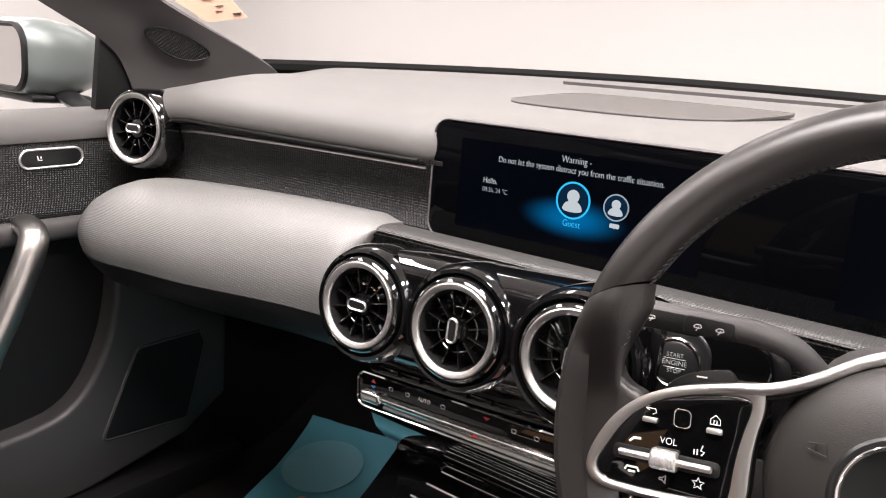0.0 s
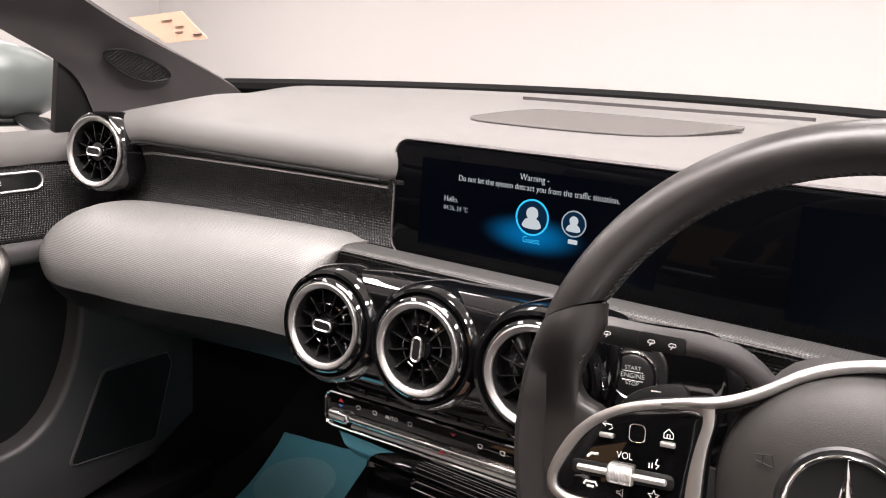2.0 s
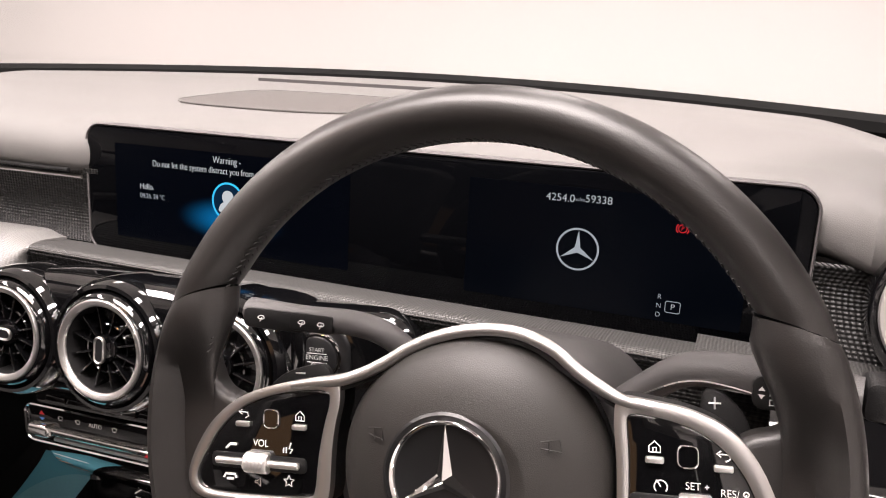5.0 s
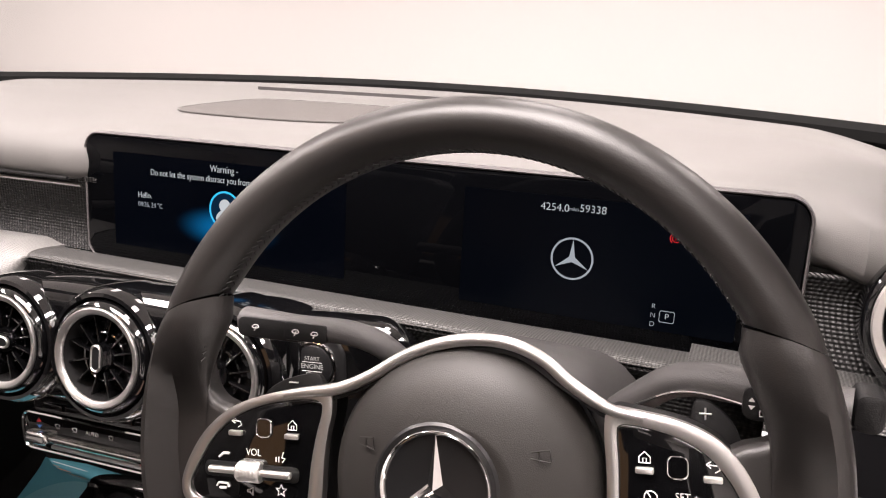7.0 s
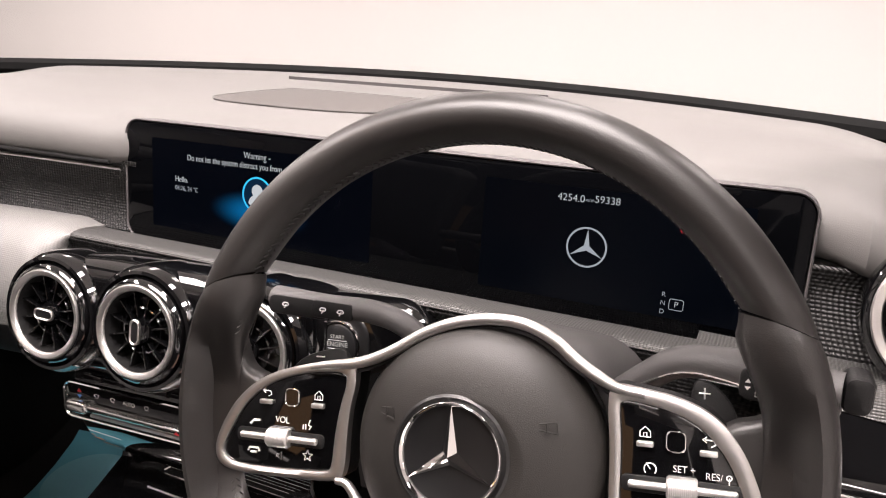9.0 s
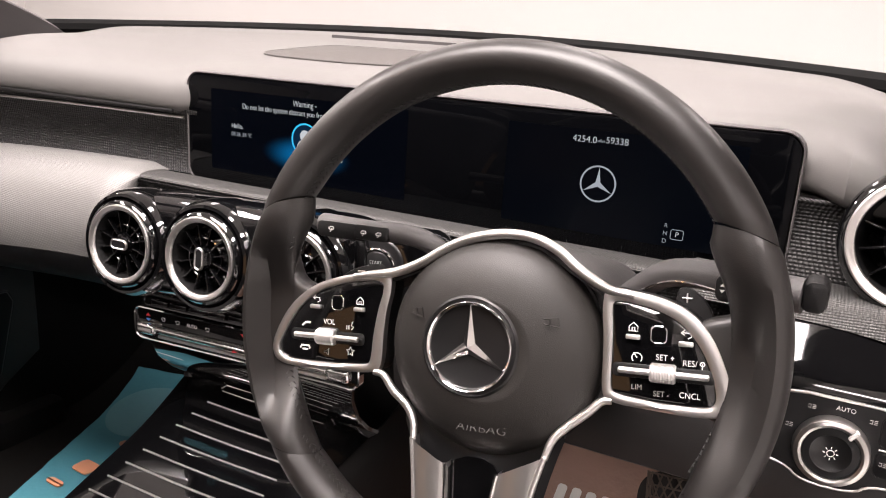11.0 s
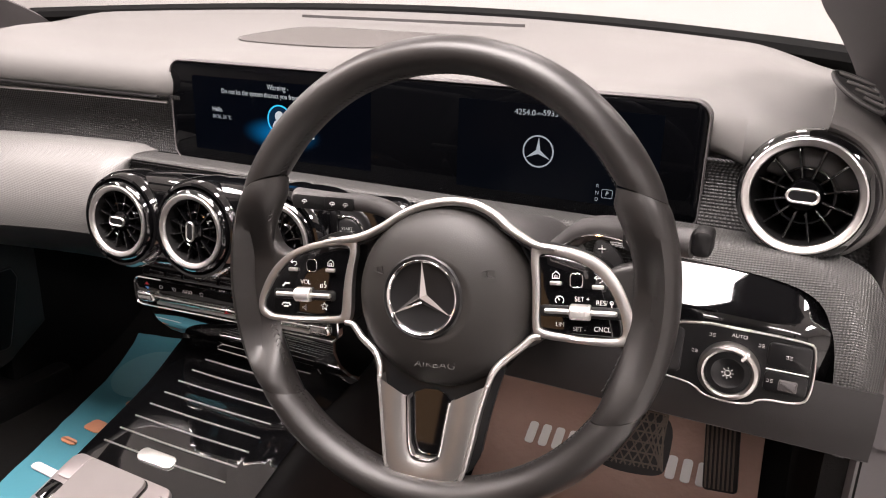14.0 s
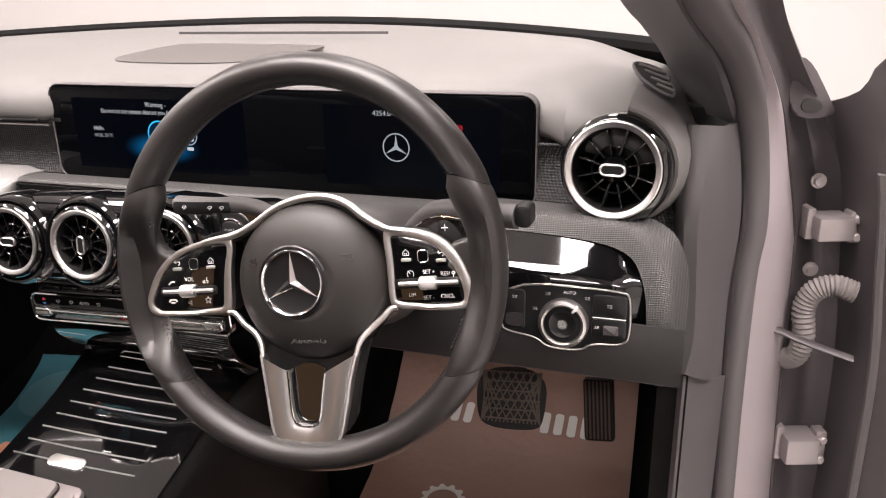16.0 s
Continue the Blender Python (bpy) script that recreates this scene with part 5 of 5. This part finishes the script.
part("speaker_rim", tube([DOORM @ Vector((y, z, 0.036)) for y, z in SPO + SPO[:1]], 0.003, 8), TRIM_GREY, door)
part("speaker_cover", slab(SPO, 0.0385, DOORM, 0.002), PLASTIC, door)
part("pull_handle", tube(spline([(-0.66, 0.05, 0.66), (-0.632, 0.046, 0.658), (-0.614, 0.04, 0.645), (-0.612, 0.022, 0.60), (-0.613, -0.01, 0.53), (-0.615, -0.06, 0.45), (-0.63, -0.2, 0.40), (-0.68, -0.3, 0.40)], 30), 0.018, 12, flat=0.8), ALU, door, "satin silver pull handle")
SWD = Matrix(((0, 0, 1, -0.667), (1, 0, 0, 0.091), (0.05, 1, 0, 0.7445), (0, 0, 0, 1)))
part("switch_rim", frame_ring(rounded(0.086, 0.027, 0.0133, 6), rounded(0.08, 0.021, 0.0103, 6), 0.006, SWD, 0.001), ALU_BRUSHED, door, "silver oval rim")
part("switch_face", slab(rounded(0.08, 0.021, 0.0103, 6), 0.004, SWD, 0.001), PIANO_PLATE, door)
part("seat_sign", strokes([[(-0.019, 0.004), (-0.018, -0.002), (-0.013, -0.002)], [(-0.0145, 0.003), (-0.0145, 0.0)]], 0.0008, SWD @ pose(0, 0, 0.004)), PRINT_WHITE, door)
part("window_sail", slab([(0.165, 0.80), (0.26, 0.80), (0.27, 0.86), (0.175, 0.915)], 0.012, Matrix(((0, 0, 1, -0.70), (1, 0, 0, 0), (0, 1, 0, 0), (0, 0, 0, 1))), 0.002), PLASTIC, door, "black window corner")

mirror = thing("door_mirror", "grey painted passenger door mirror outside the window", "mirror")
rows = []
for y, w, h in ((0.165, 0.17, 0.105), (0.18, 0.19, 0.122), (0.21, 0.195, 0.126), (0.25, 0.18, 0.112), (0.285, 0.14, 0.085), (0.308, 0.08, 0.05), (0.315, 0.01, 0.01)):
    rows.append([Vector((-0.965 + a + 0.1 * (y - 0.165), y, 0.866 + c)) for a, c in rounded(w, h, min(w, h) * 0.38, 7)])
part("shell", loft(rows, closed=True), PAINT_MIRROR, mirror, "grey-green painted shell")
part("rear_rim", frame_ring(rounded(0.172, 0.107, 0.04, 7), rounded(0.156, 0.092, 0.034, 7), 0.012, pose(-0.965, 0.17, 0.866, 90, 0, 0), 0.003), PLASTIC, mirror)
part("mirror_glass", slab(rounded(0.157, 0.093, 0.034, 7), 0.003, pose(-0.965, 0.172, 0.866, 90, 0, 0)), CHROME, mirror, "mirror glass")
part("foot", tube(spline([(-0.90, 0.23, 0.815), (-0.82, 0.22, 0.80), (-0.73, 0.21, 0.80)], 8), 0.02, 10, flat=0.5), PIANO_PLATE, mirror)
part("lower_shell", block((-1.04, 0.17, 0.798), (-0.88, 0.27, 0.812), bevel=0.006), PIANO_PLATE, mirror)

# ---- pillars, roof and windscreen ----
pl = thing("left_pillar_trim", "dark grey windscreen pillar trim with a speaker grille", "pillar trim", kind="structure")
front = spline([(-0.47, -0.2, 1.13), (-0.585, 0.1, 1.015), (-0.622, 0.235, 0.961), (-0.602, 0.38, 0.898), (-0.60, 0.44, 0.865)], 24)
midl = spline([(-0.51, -0.26, 1.14), (-0.625, 0.05, 1.015), (-0.662, 0.19, 0.945), (-0.645, 0.31, 0.875), (-0.64, 0.36, 0.83)], 24)
rear = spline([(-0.57, -0.32, 1.14), (-0.672, -0.03, 1.0), (-0.684, 0.1, 0.94), (-0.686, 0.19, 0.893), (-0.688, 0.23, 0.82)], 24)
part("trim_skin", loft([spline(t, 8) for t in zip(front, midl, rear)], thick=0.006), TRIM_GREY, pl)
g0, g1, g2, g3 = Vector((-0.655, 0.205, 0.921)), Vector((-0.634, 0.25, 0.929)), Vector((-0.626, 0.326, 0.893)), Vector((-0.652, 0.27, 0.879))
nrm = Vector((0.83, -0.45, 0.0)).normalized()
GR = dotted("tweeter_mesh", (0.022, 0.021, 0.021), 0.5, 0.0045, ((0.6, 1, 0), (0, 0.5, 1)), depth=0.001, tint=0.15)
ringp = [q for q in softened([(0, 0), (1, 0), (1, 1), (0, 1)], 3)]
gpts = [(g0 * (1 - u) + g3 * u) * (1 - v) + (g1 * (1 - u) + g2 * u) * v + nrm * 0.012 for u, v in ringp]
bm = bmesh.new()
top = [bm.verts.new(p) for p in gpts]
bot = [bm.verts.new(p - nrm * 0.014) for p in gpts]
bm.faces.new(top)
for i in range(len(top)):
    bm.faces.new((top[i], top[i - 1], bot[i - 1], bot[i]))
part("tweeter_grille", bm, GR, pl, "fine mesh tweeter grille")
part("tweeter_rim", tube(gpts + gpts[:1], 0.0014, 6), PLASTIC, pl)

pr = thing("right_pillar_trim", "dark grey pillar and kick trim beside the driver's door", "pillar trim", kind="structure")
front = spline([(0.47, -0.2, 1.13), (0.545, 0.12, 1.01), (0.577, 0.28, 0.942), (0.594, 0.33, 0.918), (0.62, 0.39, 0.875), (0.64, 0.40, 0.82)], 24)
rear = spline([(0.565, -0.32, 1.14), (0.61, -0.08, 1.01), (0.64, 0.06, 0.943), (0.669, 0.17, 0.895), (0.69, 0.24, 0.844), (0.697, 0.262, 0.822)], 24)
part("trim_skin", loft([spline([a, (a + c) / 2 + Vector((0.012, -0.035, 0.004)), c], 8) for a, c in zip(front, rear)], thick=0.006), TRIM_GREY, pr)
inn = spline([(0.667, 0.205, 0.828), (0.667, 0.18, 0.785), (0.665, 0.168, 0.746), (0.668, 0.17, 0.69), (0.671, 0.17, 0.622), (0.666, 0.17, 0.582)], 16)
out_ = spline([(0.696, 0.26, 0.824), (0.703, 0.262, 0.776), (0.708, 0.262, 0.716), (0.704, 0.262, 0.643), (0.705, 0.262, 0.570), (0.706, 0.262, 0.541)], 16)
part("kick_trim", loft([spline([a, (a + c) / 2 + Vector((0.004, -0.012, 0)), c], 6) for a, c in zip(inn, out_)], thick=0.006), TRIM_GREY, pr)
part("dash_end_cap", loft([spline([a, a + Vector((-0.018, 0.004, 0.0)), a + Vector((-0.03, 0.05, 0.0))], 6) for a in inn], thick=0.004), PAD_DARK, pr)
part("kick_panel", loft([[Vector((0.665, 0.176, z)), Vector((0.69, 0.21, z - c)), Vector((0.71, 0.264, z - 2.4 * c))] for z, c in ((0.577, 0.0155), (0.45, 0.008), (0.3, 0.0), (0.18, 0.0))], thick=0.006), TRIM_GREY, pr)
part("end_filler", block((0.60, 0.32, 0.60), (0.715, 0.36, 0.83), bevel=0.004), PLASTIC, pr)
part("footwell_side", block((0.64, 0.18, 0.18), (0.67, 0.8, 0.6)), CARPET, pr)
sealp = spline([(0.575, -0.32, 1.13), (0.622, -0.07, 1.01), (0.655, 0.07, 0.943), (0.68, 0.165, 0.905), (0.7, 0.24, 0.858), (0.714, 0.277, 0.79), (0.721, 0.282, 0.715), (0.717, 0.282, 0.65), (0.718, 0.282, 0.5), (0.723, 0.282, 0.3), (0.723, 0.25, 0.2)], 60)
seal = thing("door_seal", "grey rubber seal round the driver's door opening", "door seal", kind="structure")
part("seal_tube", tube(sealp, 0.0155, 12), SEAL, seal)
body = thing("car_body", "grey painted door pillar with hinges, driver's side", "car body", kind="structure")
b2 = [(0.59, -0.3, 1.13), (0.64, -0.05, 1.01), (0.669, 0.08, 0.942), (0.687, 0.16, 0.912), (0.707, 0.24, 0.867), (0.72, 0.29, 0.808), (0.732, 0.3, 0.715), (0.728, 0.3, 0.64), (0.727, 0.3, 0.491), (0.733, 0.3, 0.356), (0.735, 0.3, 0.2)]
b3 = [(0.61, -0.28, 1.13), (0.655, -0.03, 1.01), (0.676, 0.1, 0.942), (0.701, 0.2, 0.903), (0.74, 0.33, 0.828), (0.759, 0.37, 0.757), (0.776, 0.4, 0.68), (0.78, 0.4, 0.629), (0.785, 0.4, 0.446), (0.791, 0.4, 0.297), (0.792, 0.4, 0.2)]
b4 = [(0.66, -0.2, 1.13), (0.69, 0.06, 1.01), (0.718, 0.2, 0.94), (0.745, 0.29, 0.893), (0.789, 0.38, 0.821), (0.821, 0.42, 0.747), (0.835, 0.445, 0.68), (0.842, 0.45, 0.615), (0.853, 0.45, 0.471), (0.853, 0.45, 0.282), (0.853, 0.45, 0.2)]
b1 = [(0.565, -0.32, 1.14), (0.61, -0.08, 1.01), (0.64, 0.06, 0.943), (0.669, 0.17, 0.895), (0.69, 0.24, 0.844), (0.703, 0.262, 0.776), (0.708, 0.262, 0.716), (0.703, 0.262, 0.643), (0.707, 0.262, 0.531), (0.711, 0.262, 0.38), (0.712, 0.262, 0.2)]
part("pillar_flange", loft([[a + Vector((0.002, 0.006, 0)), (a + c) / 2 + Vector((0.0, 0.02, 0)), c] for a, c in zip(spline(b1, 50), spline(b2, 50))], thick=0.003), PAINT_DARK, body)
B2, B3, B4 = spline(b2, 50), spline(b3, 50), spline(b4, 50)
part("painted_pillar", loft([spline([a, (a + c) / 2 + Vector((0.008, -0.01, 0)), c], 6) for a, c in zip(B2, B3)], thick=0.003), PAINT, body, "satin grey paint")
part("hinge_recess", loft([spline([a, (a + c) / 2 + Vector((0.0, 0.03, 0)), c], 6) for a, c in zip(B3, B4)], thick=0.003), PAINT_DARK, body, "dark mottled hinge recess")
for z, dz in ((0.683, 0.014), (0.384, 0.018)):
    H = pose(0.792, 0.405, z, 0, 0, 18)
    part("hinge", block((0.0, -0.03, -dz), (0.042, 0.01, dz), H, bevel=0.003), HINGE, body, "painted steel hinge")
    part("hinge_leaf", block((0.04, -0.02, -dz * 1.35), (0.054, 0.0, dz * 1.35), H, bevel=0.002), HINGE, body)
    part("hinge_foot", block((-0.006, -0.01, -dz * 1.2), (0.004, 0.02, dz * 1.5), H, bevel=0.002), HINGE, body)
    for k in (-1, 1):
        part("hinge_bolt", revolve([(0.006, 0.0), (0.006, 0.004), (0.004, 0.006), (0.0, 0.006)], 10, H @ pose(0.047, -0.02, k * dz * 0.8, 90, 0, 0)), HINGE, body)
for x, y, z in ((0.797, 0.41, 0.735), (0.802, 0.41, 0.625)):
    part("body_bolt", revolve([(0.009, 0.0), (0.009, 0.003), (0.006, 0.003), (0.006, 0.008), (0.0, 0.0085)], 12, pose(x, y, z, 90, 0, 15)), HINGE, body)
part("mirror_bracket", slab(softened([(0, 0), (0.062, 0.0), (0.05, 0.02), (0.012, 0.07), (-0.012, 0.06)], 2), 0.006, pose(0.748, 0.345, 0.815, 90, 0, 35), 0.001), PAINT_DARK, body)
part("bracket_hole", slab(softened([(0.01, 0.008), (0.04, 0.007), (0.036, 0.02), (0.012, 0.024)], 2), 0.0075, pose(0.748, 0.345, 0.815, 90, 0, 35)), DARK_RUBBER, body)
belly = thing("cable_bellows", "ribbed grey rubber cable sleeve to the open door", "cable sleeve")
bp = spline([(0.848, 0.375, 0.612), (0.826, 0.376, 0.618), (0.806, 0.378, 0.609), (0.797, 0.38, 0.585), (0.801, 0.38, 0.55), (0.797, 0.382, 0.522), (0.784, 0.39, 0.51)], 96)
part("sleeve", tube(bp, [0.0128 + 0.0012 * math.sin(i * math.pi / 1.5) for i in range(97)], 14), CONDUIT, belly)
strap = thing("door_check_strap", "steel door check strap across the hinge gap", "door strap")
part("bar", tube(spline([(0.742, 0.355, 0.562), (0.765, 0.35, 0.566), (0.798, 0.345, 0.556), (0.85, 0.34, 0.543)], 10), 0.0075, 10, flat=0.45), PAINT_DARK, strap)
part("bracket", block((0.736, 0.352, 0.552), (0.755, 0.372, 0.575), bevel=0.004), HINGE, strap)

# ---- the open driver's door ----
dd = thing("driver_door", "open driver's door seen along its hinge edge", "car door")
e0 = spline([(0.786, 0.40, 0.826), (0.823, 0.42, 0.747), (0.842, 0.44, 0.615), (0.853, 0.44, 0.471), (0.853, 0.44, 0.2)], 20)
e1 = [p + Vector((0.028, -0.06, 0.022 * smooth01(0.72, 0.826, p.z))) for p in e0]
e2 = [p + Vector((0.07, -0.09, 0.07 * smooth01(0.7, 0.826, p.z))) for p in e0]
e3 = [p + Vector((0.30, -0.22, 0.1 * smooth01(0.6, 0.83, p.z))) for p in e0]
e4 = [p + Vector((0.75, -0.35, 0.1 * smooth01(0.6, 0.83, p.z))) for p in e0]
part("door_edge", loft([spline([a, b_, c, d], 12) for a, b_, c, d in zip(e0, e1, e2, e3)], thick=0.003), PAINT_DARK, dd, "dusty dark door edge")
part("door_seal_strip", tube([p + Vector((0.028, -0.068, 0.012)) for p in e0[5:]], 0.006, 8), SEAL, dd)
part("inner_panel", loft([[c, d] for c, d in zip(e3, e4)], thick=0.02), PLASTIC, dd)
part("outer_skin", loft([[a + Vector((0.03, 0.05, 0)), d + Vector((0.03, 0.1, 0))] for a, d in zip(e0, e4)], thick=0.004), PAINT, dd)

# out of view: roof and rear walls added to close the cabin to light
roof = thing("roof", "plain grey headliner and roof of the car, out of view", "roof", kind="structure")
for x0, x1, y0, y1 in ((-0.58, 0.58, -0.36, -0.22), (-0.58, 0.58, -1.7, -1.15), (-0.58, -0.48, -1.15, -0.36), (0.48, 0.58, -1.15, -0.36)):
    part("headliner", loft([[Vector((x, y, 1.24 - 0.7 * max(0, y + 0.36))) for y in (y0, (y0 + y1) / 2, y1)] for x in (x0, x1)], thick=0.03), LINER, roof)
# made-up opening with a clear pane, lets the overhead lamp in
pane = part("roof_light_pane", block((-0.48, -1.15, 1.245), (0.48, -0.36, 1.25)), WS_CLEAR, roof, "unseen clear pane in a light opening added to the roof")
pane.visible_shadow = False
part("rear_wall", block((-0.7, -1.75, 0.15), (0.7, -1.7, 1.25)), PLASTIC, roof)
part("left_rear_wall", block((-0.74, -1.75, 0.15), (-0.70, -0.85, 1.2)), PLASTIC, roof)
part("right_rear_wall", block((0.72, -1.75, 0.15), (0.76, -0.95, 1.2)), PLASTIC, roof)
ws = thing("windscreen", "clear windscreen with a black edge at its foot", "windscreen", kind="structure")
base = [ws_base(-0.62 + i * 0.031) for i in range(41)]
part("black_edge", loft([[p + Vector((0, 0.012, -0.03)), p + Vector((0, -0.011, -0.014)), p + Vector((0, -0.010, -0.005)), p + Vector((0, 0.003, 0.002)), p + Vector((0, 0.02, -0.02))] for p in base]), EDGE_BLACK, ws, "matt black edge")
glass = part("glass", loft([[p + Vector((0, 0.002, -0.003)), Vector((p.x * 0.8, -0.22, 1.17 - 0.04 * p.x ** 2))] for p in base]), WS_CLEAR, ws, "clear glass")
glass.visible_shadow = False
card = thing("windscreen_card", "tan printed card stuck inside the windscreen corner", "card")
q0, q1, q2, q3 = Vector((-0.715, 0.30, 0.975)), Vector((-0.625, 0.302, 0.9405)), Vector((-0.531, 0.30, 0.949)), Vector((-0.585, 0.297, 0.985))
part("sheet", loft([[q0, q1], [q3, q2]], thick=0.0008), CARD, card)
for i, (u, v, w) in enumerate(((0.5, 0.25, 0.4), (0.62, 0.5, 0.3), (0.5, 0.68, 0.25), (0.8, 0.82, 0.28))):
    c0 = (q0 * (1 - u) + q3 * u) * (1 - v) + (q1 * (1 - u) + q2 * u) * v
    dirn = ((q3 - q0) * (1 - v) + (q2 - q1) * v).normalized()
    part("print_bar", tube([c0 + Vector((0, -0.001, 0)), c0 + dirn * w * 0.06 + Vector((0, -0.001, 0))], 0.0016 if i == 3 else 0.0008, 5), CARD_DARK, card)
sv = thing("side_demister", "small slatted demister vent in the dash corner", "air vent")
SVM = pose(0.612, 0.222, 0.8665, 22, 18, -8)
svo = softened([(-0.026, 0.018), (0.004, 0.02), (0.024, -0.004), (0.027, -0.022), (-0.004, -0.012), (-0.024, 0.006)], 2)
part("frame", tube([SVM @ Vector((x, y, 0.003)) for x, y in svo + svo[:1]], 0.0018, 8), PAD_DARK, sv)
part("well", slab(svo, 0.003, SVM), DARK_RUBBER, sv)
for i in range(4):
    part("slat", tube([SVM @ Vector((-0.021 + i * 0.009, 0.013 - i * 0.0075, 0.0045)), SVM @ Vector((0.008 + i * 0.0052, 0.014 - i * 0.0085, 0.0045))], 0.0016, 6), PAD, sv)
